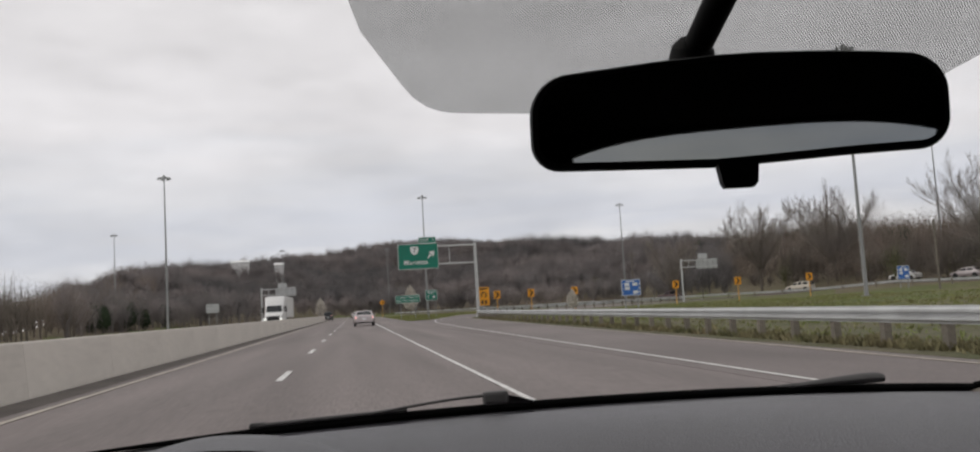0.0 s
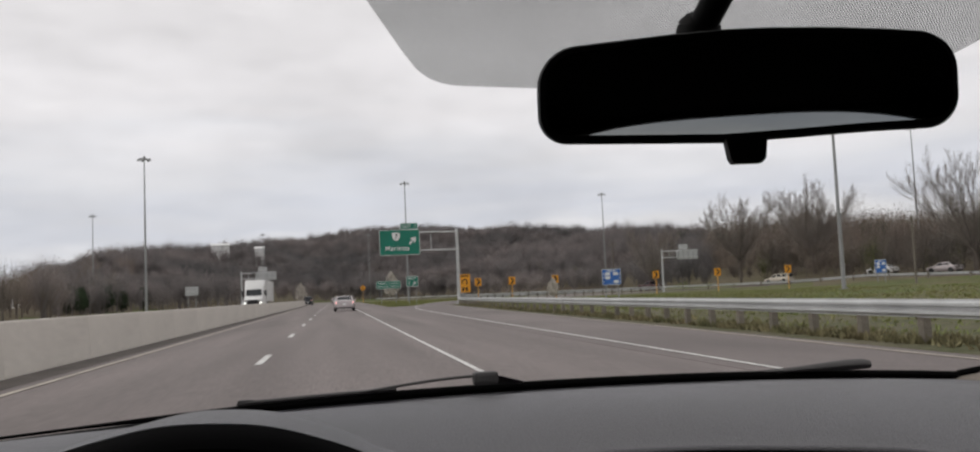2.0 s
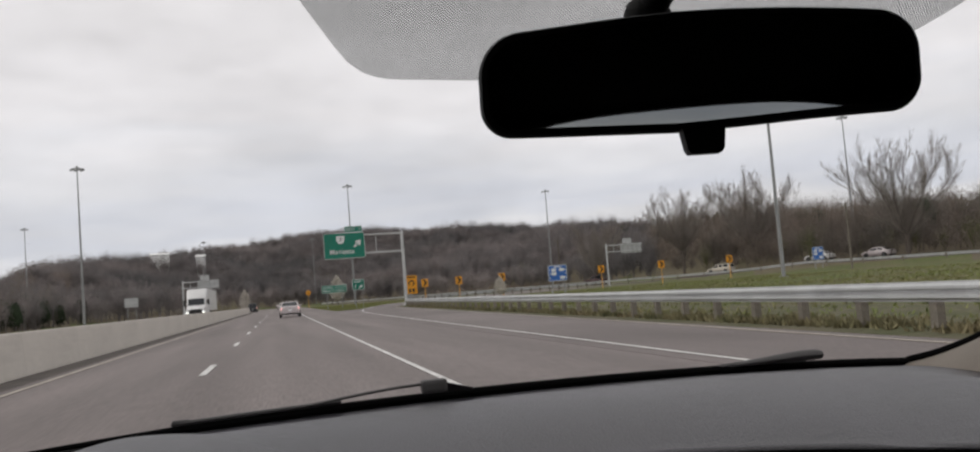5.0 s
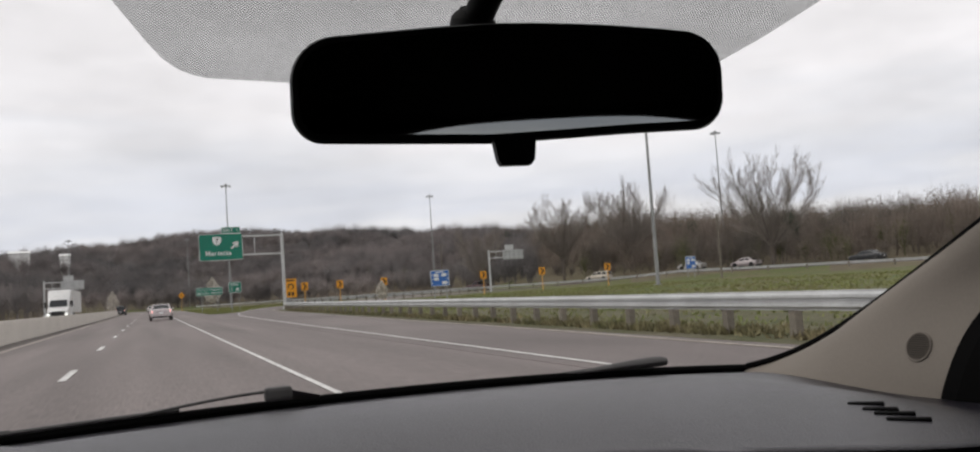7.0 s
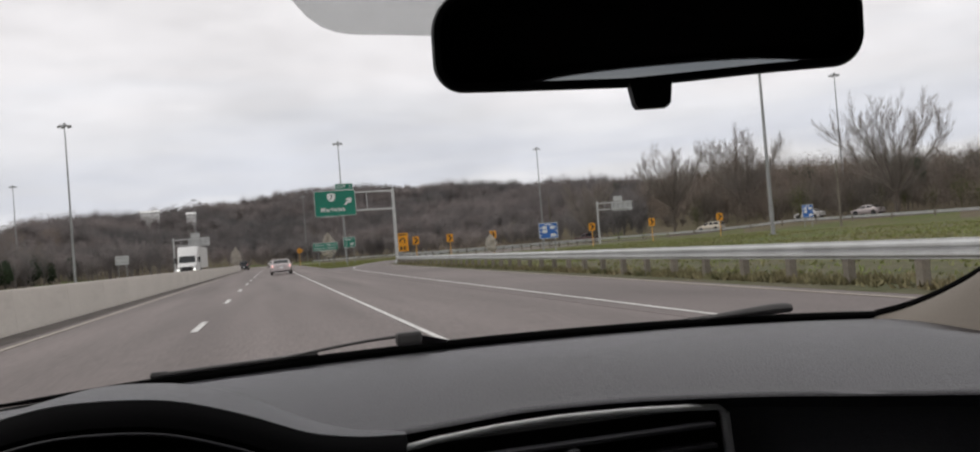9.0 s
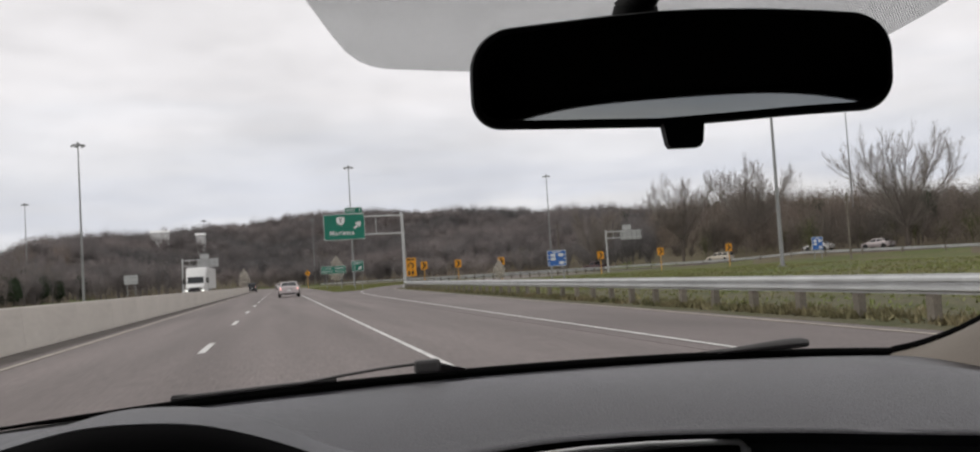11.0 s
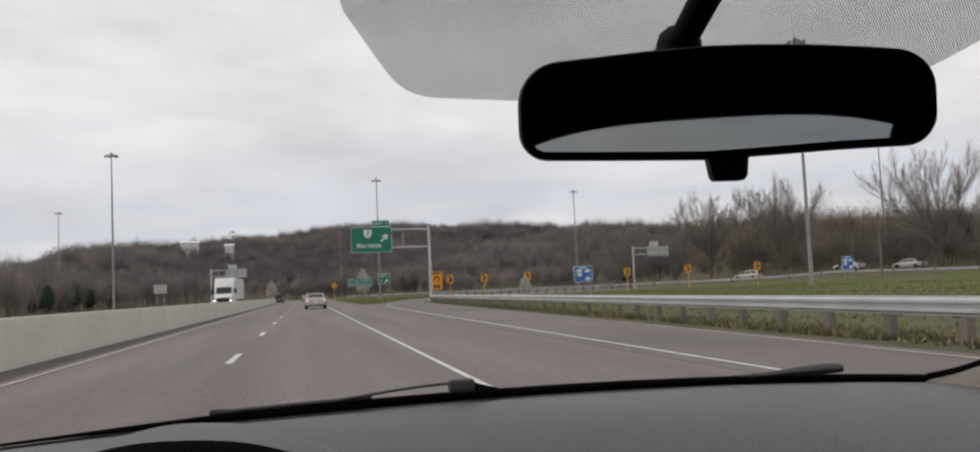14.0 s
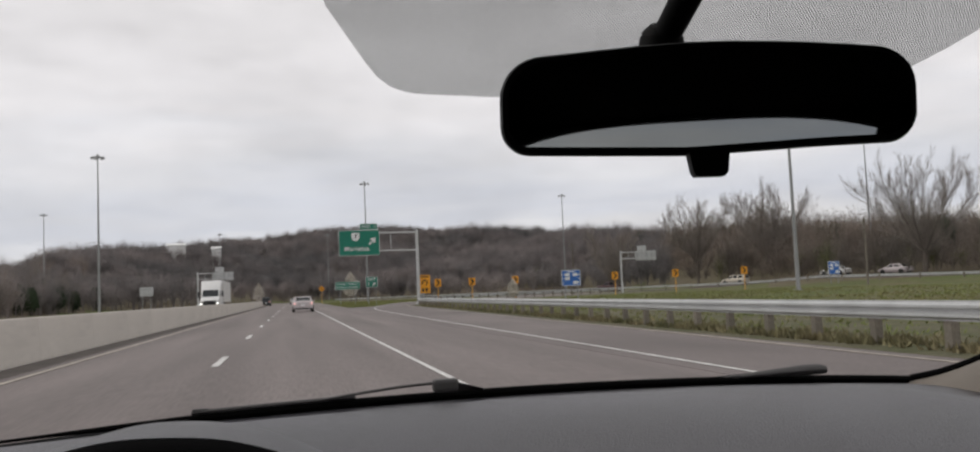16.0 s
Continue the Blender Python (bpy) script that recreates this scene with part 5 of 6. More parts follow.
def lorry(at, turn):
    """A bonneted tractor and box trailer pointing along +y."""
    root = thing("semi_trailer_truck", "white articulated truck with box trailer on the opposite carriageway", "truck", at, turn)
    hood = Shape()
    hood.grid([[(-w, y, 0.75), (-w, y, z - 0.15), (-w * 0.8, y, z), (w * 0.8, y, z), (w, y, z - 0.15), (w, y, 0.75)] for y, w, z in ((2.2, 1.12, 1.95), (1.2, 1.1, 1.98), (3.4, 1.02, 1.72), (3.75, 0.9, 1.5))][1::-1] +
              [[(-w, y, 0.75), (-w, y, z - 0.15), (-w * 0.8, y, z), (w * 0.8, y, z), (w, y, z - 0.15), (w, y, 0.75)] for y, w, z in ((3.4, 1.02, 1.72), (3.75, 0.9, 1.5))])
    part("bonnet", hood, WHITE_PAINT, root, smooth=True)
    part("grille", Shape().box((0, 3.76, 1.1), (1.15, 0.08, 0.75), bevel=0.03), BLACK_TRIM, root)
    part("bumper", Shape().box((0, 3.72, 0.5), (2.3, 0.3, 0.36), bevel=0.06), WHITE_PAINT, root)
    cab = Shape()
    cab.grid([[(-w, y, 0.75), (-w, y, z - 0.2), (-w * 0.86, y, z), (w * 0.86, y, z), (w, y, z - 0.2), (w, y, 0.75)] for y, w, z in ((-1.6, 1.22, 4.0), (0.0, 1.22, 4.0), (0.9, 1.15, 3.2), (1.3, 1.12, 2.75), (1.95, 1.1, 1.95))])
    part("cab", cab, WHITE_PAINT, root, smooth=True)
    part("windscreen", Shape().plate([(-0.95, 1.92, 2.02), (0.95, 1.92, 2.02), (0.92, 1.33, 2.78), (-0.92, 1.33, 2.78)], (0, 0.8, 0.6), 0.03), CAR_GLASS, root)
    for s in (-1, 1):
        part("side_window", Shape().box((s * 1.17, 0.75, 2.35), (0.05, 0.8, 0.6), bevel=0.02), CAR_GLASS, root)
        part("wing_mirror", Shape().box((s * 1.42, 1.5, 2.3), (0.2, 0.12, 0.7), bevel=0.04), BLACK_TRIM, root)
        part("head_lamp", Shape().box((s * 0.92, 3.58, 1.12), (0.26, 0.2, 0.22), bevel=0.04), HEADLAMP, root)
        for y in (2.9, -1.6, -2.9, -13.2, -14.4):
            wheel(root, s * 1.02, y, 0.5, 0.32)
    part("trailer", Shape().box((0, -8.6, 2.62), (2.55, 13.6, 2.75), bevel=0.04), WHITE_PAINT, root)
    part("trailer_frame", Shape().box((0, -8.0, 1.1), (1.1, 13.6, 0.24), bevel=0.02), BLACK_TRIM, root)
    part("side_mark", Shape().box((1.285, -13.6, 2.9), (0.01, 0.9, 0.8)), BLACK_TRIM, root)


lorry((-9.9, 116, 0.0), 180)

# ---------------------------------------------------------------- the car that carries the viewer
CX = 0.267  # its middle line
car = thing("car", "dark car with black dashboard and beige pillars on the highway", "car", (CX, 0, 0))


def screen_z(y):
    """Height of the raked windscreen."""
    return 1.088 + 0.52 * (1.27 - y)


def base_y(x):
    return 1.29 + 0.12 * x * x


EDGE = [(0.753, 1.357), (0.80, 1.338), (0.836, 1.298), (0.855, 1.24), (0.862, 1.17), (0.862, 1.09), (0.857, 1.0), (0.849, 0.90), (0.840, 0.78), (0.832, 0.66), (0.824, 0.575)]
HEADER_Y = 0.575


def edge_width(y):
    return blend([(0.5, 0.81)] + [(b, a) for a, b in EDGE[::-1]], y)


def windscreen():
    s = Shape()
    rows = []
    for i in range(13):
        v = i / 12
        row = []
        for j in range(25):
            f = -1 + j / 12
            y0 = base_y(f * 0.753)
            y = y0 + (HEADER_Y - 0.03 - y0) * v
            w = edge_width(y) if v > 0.02 else 0.753
            row.append((f * w, y, screen_z(y)))
        rows.append(row)
    s.grid(rows)
    pane = part("windscreen", s, WINDSCREEN, car, "clear raked windscreen")
    pane.visible_shadow = False
    # black border: along the foot and up both sides
    foot = Shape()
    pts = [Vector((x, base_y(x), screen_z(base_y(x)) - 0.002)) for x in [-0.753 + 1.506 * i / 40 for i in range(41)]]
    for a, b in zip(pts, pts[1:]):
        ra, rb = (0.0065 * max(0.35, min(1.0, (p.x + 0.78) / 0.45)) for p in (a, b))
        foot.rod(a, b, ra, rb, 8)
    foot.sweep([p + Vector((0, 0.012, -0.012)) for p in pts], [(-0.012, -0.02), (-0.012, 0.006), (0.03, 0.0), (0.03, -0.02)], closed=True)
    part("lower_border", foot, RUBBER, pane)
    for s in (-1, 1):
        side = Shape()
        path = smooth_path([(s * a, b, screen_z(b)) for a, b in EDGE], 40)
        for a, b in zip(path, path[1:]):
            side.rod(a, b, 0.0062, 0.0062, 8)
        part("side_border", side, RUBBER, pane)
    # printed dot band over the mirror
    out = [(-0.262, 0.56), (-0.242, 0.627), (-0.208, 0.683), (-0.198, 0.696), (-0.186, 0.704), (-0.17, 0.708), (-0.107, 0.711), (0.0, 0.712), (0.15, 0.71), (0.205, 0.706), (0.222, 0.700), (0.235, 0.690),
           (0.272, 0.650), (0.311, 0.597), (0.33, 0.583), (0.362, 0.574), (0.40, 0.566), (0.44, 0.560)]
    band = Shape()
    # cut the outline into strips across the car
    xs = [-0.262 + 0.702 * i / 70 for i in range(71)]
    edge_tab = [(a, b) for a, b in out]
    rows = [[(x, y, screen_z(y) - 0.0018) for y in (0.545, max(0.548, blend(edge_tab, x)))] for x in xs]
    band.grid(rows)
    me = band.mesh("dotted_shade_band", DOTS)
    uv = me.uv_layers.new(name="UVMap")
    for loop in me.loops:
        co = me.vertices[loop.vertex_index].co
        uv.data[loop.index].uv = (co.x, co.y * 1.127)
    ob = new("dotted_shade_band", me)
    ob.parent = pane
    ob.visible_shadow = False
    tagged(ob, "grey shade band of fine printed dots")


windscreen()


def mirror():
    """The rear-view mirror: rounded black housing, silvered glass, stem and dimming tab."""
    centre = Vector((0.0, 0.551, 1.331))
    axis = Vector((0.273, -0.0613, -0.004)).normalized()      # along the mirror
    tilt = radians(3.05)
    back = Vector((-0.223 * math.cos(tilt), -0.973 * math.cos(tilt), -math.sin(tilt)))
    back = (back - axis * back.dot(axis)).normalized()       # the way the glass faces
    up = axis.cross(back)
    if up.z < 0:
        up = -up
    top_edge = [(-0.1375, 0.0375), (-0.109, 0.0405), (-0.048, 0.0455), (-0.016, 0.0472), (0.013, 0.0474), (0.053, 0.0460), (0.093, 0.0430), (0.1345, 0.0385)]
    low_edge = [(-0.1375, -0.0240), (-0.092, -0.0256), (-0.016, -0.0277), (0.029, -0.0258), (0.070, -0.0238), (0.1345, -0.0222)]

    def outline(grow, depth):
        """The housing's rim in its own plane, drawn in by grow: long bowed edges and four round corners."""
        left, right = -0.1375 + grow, 0.1345 - grow
        pts = []

        def corner(r0, high, far, a0):
            r = max(0.005, r0 - grow)
            u = (right - r) if far else (left + r)
            v = blend(top_edge, u) - grow - r if high else blend(low_edge, u) + grow + r
            for i in range(9):
                a = radians(a0 + 90 * i / 8)
                pts.append((u + r * math.cos(a), v + r * math.sin(a)))
        corner(0.027, True, True, 0)
        u0, u1 = right - 0.029, left + 0.031
        pts.extend((u0 + (u1 - u0) * i / 14, blend(top_edge, u0 + (u1 - u0) * i / 14) - grow) for i in range(1, 14))
        corner(0.029, True, False, 90)
        corner(0.019, False, False, 180)
        u0, u1 = left + 0.021, right - 0.023
        pts.extend((u0 + (u1 - u0) * i / 14, blend(low_edge, u0 + (u1 - u0) * i / 14) + grow) for i in range(1, 14))
        corner(0.021, False, True, 270)
        return [centre + axis * u + up * v + back * depth for u, v in pts]

    root = thing("rear_view_mirror", "", "", (0, 0, 0))
    root.matrix_world = Matrix()
    root.parent = car
    hs = Shape()
    hs.grid([outline(0.0055, 0.003), outline(0.0018, 0.0025), outline(0.0, -0.002), outline(0.002, -0.014), outline(0.010, -0.026), outline(0.024, -0.032)], closed=True)
    k = len(outline(0, 0))
    hs.f.append(tuple(range(5 * k, 6 * k)))
    part("housing", hs, MIRROR_BLACK, root, "black rounded mirror housing", smooth=True)
    gs = Shape()
    gs.add(outline(0.0052, 0.0022), [tuple(range(k))])
    part("mirror_glass", gs, MIRROR_GLASS, root, "silvered mirror glass")
    tab = Shape()
    tc = Vector((0.2615 - CX, 0.548, 1.297)) 
    p = [(-0.0130, 0.008), (0.0130, 0.008), (0.0118, -0.005), (0.0095, -0.0080), (-0.0085, -0.0080), (-0.0105, -0.005)]
    tab.plate([tc + axis * a + up * b + back * 0.003 for a, b in p], -back, 0.012)
    part("dimming_tab", tab, MIRROR_BLACK, root)
    knob = Shape()
    kc = Vector((0.2725 - CX, 0.638, 1.398))
    knob.rod(kc + Vector((0, 0, -0.012)), kc + Vector((0, -0.006, 0.008)), 0.0195, 0.016, 16)
    knob.rod(kc + Vector((0, -0.006, 0.008)), kc + Vector((0, -0.010, 0.014)), 0.016, 0.010, 16)
    part("ball_joint", knob, MIRROR_BLACK, root, smooth=True)
    stem = Shape()
    stem.rod(kc, (0.2825 - CX, 0.568, 1.446), 0.0105, 0.0115, 14)
    stem.rod(centre + back * -0.02, kc + Vector((0, 0, -0.006)), 0.012, 0.010, 12)
    part("stem", stem, MIRROR_BLACK, root, smooth=True)


mirror()


def wipers():
    out = Vector((0, 0.46, 0.887)) * 0.004
    w1 = thing("wiper", "", "")
    w1.parent = car
    blade = Shape()
    bx = [-0.14, -0.10, -0.04, 0.02, 0.08]
    pts = [Vector((x - CX, base_y(x - CX) - 0.006, screen_z(base_y(x - CX) - 0.006))) + out for x in bx]
    for a, b in zip(pts, pts[1:]):
        blade.rod(a, b, 0.0028, 0.0028, 8)
    blade.box(pts[0] + Vector((0.012, 0, 0.002)), (0.022, 0.006, 0.006), bevel=0.002)
    part("blade", blade, WIPER_BLACK, w1)
    arm = Shape()
    pts = smooth_path([(x - CX, y, screen_z(y) + 0.004) for x, y in ((-0.01, 1.300), (0.045, 1.288), (0.10, 1.274), (0.15, 1.264), (0.195, 1.260))], 14)
    for a, b in zip(pts, pts[1:]):
        arm.rod(a, b, 0.0022, 0.0022, 6, caps=False)
    part("arm", arm, WIPER_BLACK, w1)
    cap = Shape().box((0.203 - CX, 1.262, screen_z(1.262) + 0.001), (0.036, 0.02, 0.018), bevel=0.005)
    cap.add([(0.215 - CX, 1.255, 1.098), (0.26 - CX, 1.275, 1.084), (0.26 - CX, 1.285, 1.079), (0.215 - CX, 1.275, 1.082)], [(0, 1, 2, 3)])
    part("pivot_cap", cap, WIPER_BLACK, w1)
    w2 = thing("wiper", "", "")
    w2.parent = car
    blade = Shape()
    rows = []
    for x, r in ((0.675, 0.0025), (0.70, 0.0045), (0.74, 0.0065), (0.785, 0.0085), (0.812, 0.0085), (0.824, 0.0065)):
        y = 1.305
        z = screen_z(y) + r * 0.6
        rows.append([(x - CX, y + r * 1.2 * math.cos(a), z + r * math.sin(a)) for a in [2 * math.pi * i / 10 for i in range(10)]])
    blade.grid(rows, closed=True)
    blade.f.append(tuple(range(50, 60)))
    part("arm_cover", blade, WIPER_BLACK, w2, smooth=True)
    rod = Shape().rod((0.55 - CX, 1.315, screen_z(1.315) + 0.002), (0.70 - CX, 1.305, screen_z(1.305) + 0.003), 0.003, 0.004, 6)
    part("blade", rod, WIPER_BLACK, w2)


wipers()

CREASE = [(-0.86, 0.80), (-0.5, 0.80), (-0.25, 0.805), (-0.16, 0.808), (-0.093, 0.822), (-0.03, 0.838), (0.03, 0.833), (0.09, 0.817), (0.19, 0.765), (0.30, 0.683), (0.45, 0.60), (0.86, 0.50)]
HOOD = [(-0.62, 1.03), (-0.57, 1.066), (-0.52, 1.090), (-0.485, 1.101), (-0.45, 1.109), (-0.424, 1.1135), (-0.397, 1.115), (-0.36, 1.1133), (-0.328, 1.109), (-0.299, 1.101), (-0.266, 1.089), (-0.242, 1.0785), (-0.217, 1.0685), (-0.187, 1.062), (-0.166, 1.0594), (-0.139, 1.0575)]


def dashboard():
    root = thing("dashboard", "", "")
    root.parent = car
    xs = [-0.86 + 1.72 * i / 60 for i in range(61)]
    top, face = [], []
    crease = smooth_path([(a, b, 0) for a, b in CREASE], 200)
    tab = [(p.x, p.y) for p in crease]
    for x in xs:
        yb = base_y(x) - 0.002
        zb = screen_z(yb) - 0.010
        yc = blend(tab, x)
        zc = 1.057 - 0.02 * smoothstep((x - 0.45) / 0.35)
        row = []
        for i in range(30):
            v = i / 29
            y = yb + (yc - yb) * v
            z = zb + (zc - zb) * v + 0.020 * math.sin(math.pi * min(1, v * 1.02)) * (1 - 0.35 * v) - 0.0045 * math.exp(-((v - 0.13) / 0.06) ** 2) * smoothstep((0.45 - x) / 0.3)
            row.append((x, y, z - 0.028 * smoothstep((x - 0.50) / 0.22) * smoothstep(v * 2.2)))
        row += [(x, yc - 0.002, zc - 0.0015)]
        top.append(row)
        face.append([(x, yc - 0.002, zc - 0.0015), (x, yc + 0.012, zc - 0.004), (x, yc + 0.05, zc - 0.02), (x, yc + 0.05, zc - 0.10), (x, yc - 0.02, zc - 0.28), (x, yc - 0.05, zc - 0.60)])
    part("top_pad", Shape().grid(top), DASH, root, "grained dark grey dash top", smooth=True)
    part("front_face", Shape().grid(face), DASH_FACE, root, "dark grey dash front", smooth=True)
    # demister grille near the far end
    for x, y, z, l in ((0.4725, 0.787, 1.0668, 0.036), (0.4625, 0.7575, 1.0654, 0.034), (0.4575, 0.7346, 1.0642, 0.038), (0.449, 0.709, 1.0626, 0.040)):
        part("demister_slot", Shape().box((x, y, z - 0.0012), (l, 0.014, 0.006), turn=-44, bevel=0.002), RUBBER, root)
    # hood over the instruments: an arch drawn towards the driver
    curve = smooth_path([(a, 0, b) for a, b in HOOD], 40)

    def arch(y, grow, lift):
        cx = -0.39
        return [(cx + (p.x - cx) * grow, y, p.z + lift * (1 if p.z > 1.03 else 0)) for p in curve]
    part("hood_shell", Shape().grid([arch(1.14, 0.72, -0.050), arch(1.05, 0.86, -0.022), arch(0.97, 0.94, -0.009), arch(0.89, 0.985, -0.003), arch(0.83, 1.0, -0.0005), arch(0.80, 1.0, 0.0)]), DASH, root, "grey padded top of the instrument hood", smooth=True)
    part("hood_lip", Shape().grid([arch(0.799, 1.0, -0.0005), arch(0.790, 0.997, -0.004), arch(0.78, 0.985, -0.010), arch(0.775, 0.965, -0.017), arch(0.78, 0.94, -0.025), arch(0.92, 0.9, -0.03)]), DASH_DARK, root, "black hood over the instruments", smooth=True)
    inner = arch(0.915, 0.9, -0.03)
    part("instrument_panel", Shape().add(inner + [(inner[-1][0], 0.90, 0.84), (inner[0][0], 0.90, 0.84)], [tuple(range(len(inner) + 2))]), DASH_DARK, root)
    rim = Shape()
    ip = [Vector(p) for p in arch(0.773, 0.955, -0.022)]
    for a, b in zip(ip, ip[1:]):
        rim.rod(a, b, 0.0013, 0.0013, 6, caps=False)
    part("gauge_bezel", rim, DASH_FACE, root)
    # middle air vent with a bright frame
    vent = part("air_vent", Shape().box((-0.035, 0.812, 0.985), (0.385, 0.02, 0.125), bevel=0.008), RUBBER, root, "dark slatted air vent with a silver frame")
    fr = Shape()
    pts = [Vector((a, 0.80, b)) for a, b in ((-0.235, 1.018), (-0.20, 1.034), (-0.164, 1.043), (-0.115, 1.049), (-0.059, 1.053), (0.0, 1.054), (0.06, 1.052), (0.122, 1.048), (0.153, 1.045), (0.159, 1.039), (0.161, 1.0), (0.162, 0.93))]
    for a, b in zip(pts, pts[1:]):
        wide = 0.0030 if a.x < 0.155 else 0.0048
        fr.rod(a, b, wide, wide, 10)
    part("silver_frame", fr, SATIN, vent)
    for i in range(5):
        part("slat", Shape().box((0.03, 0.797, 0.955 + 0.019 * i), (0.23, 0.014, 0.004), bevel=0.001), DASH_FACE, vent)
    for x, w in ((-0.075, 0.012), (-0.045, 0.035), (0.005, 0.012)):
        part("vane", Shape().box((x, 0.794, 0.985), (w, 0.02, 0.085), bevel=0.003), DASH_FACE, vent)
    # steering wheel
    hx = -0.40
    sw = thing("steering_wheel", "", "")
    sw.parent = car
    ring = Shape()
    k = 40
    c = Vector((hx, 0.50, 0.86))
    ax, ay = Vector((1, 0, 0)), Vector((0, 0.42, 0.907))
    pts = [c + ax * 0.185 * math.cos(2 * math.pi * i / k) + ay * 0.185 * math.sin(2 * math.pi * i / k) for i in range(k)]
    for a, b in zip(pts, pts[1:] + pts[:1]):
        ring.rod(a, b, 0.015, 0.015, 8, caps=False)
    part("rim", ring, DASH_DARK, sw, smooth=True)
    sp = Shape()
    for a in (0, 180, 270):
        sp.rod(c + Vector((0, 0.02, -0.005)), c + ax * 0.18 * math.cos(radians(a)) + ay * 0.18 * math.sin(radians(a)), 0.03, 0.016, 8)
    part("spokes", sp, DASH_DARK, sw, smooth=True)
    part("hub", Shape().rod(c + Vector((0, 0.03, -0.012)), c + Vector((0, -0.02, 0.008)), 0.07, 0.06, 18), DASH_DARK, sw, smooth=True)
    part("column", Shape().rod(c, c + Vector((0, 0.4, -0.12)), 0.04, 0.05, 12), DASH_DARK, sw)


dashboard()


def side_section(s, y):
    """The body side at one place along the car."""
    u = abs(y) / 2.52
    w = 0.945 - 0.12 * max(0.0, (u - 0.72) / 0.28) ** 1.7
    top = blend([(-2.52, 0.86), (-2.3, 0.97), (-1.9, 0.985), (0.9, 0.965), (1.4, 0.93), (2.0, 0.86), (2.3, 0.79), (2.52, 0.66)], y)
    low = 0.22 + 0.10 * max(0.0, (u - 0.8) / 0.2)
    return [(s * w * a, y, low + (top - low) * b) for a, b in ((0.90, 0.0), (0.975, 0.06), (0.99, 0.3), (1.0, 0.6), (0.985, 0.86), (0.955, 0.97), (0.90, 1.0))]


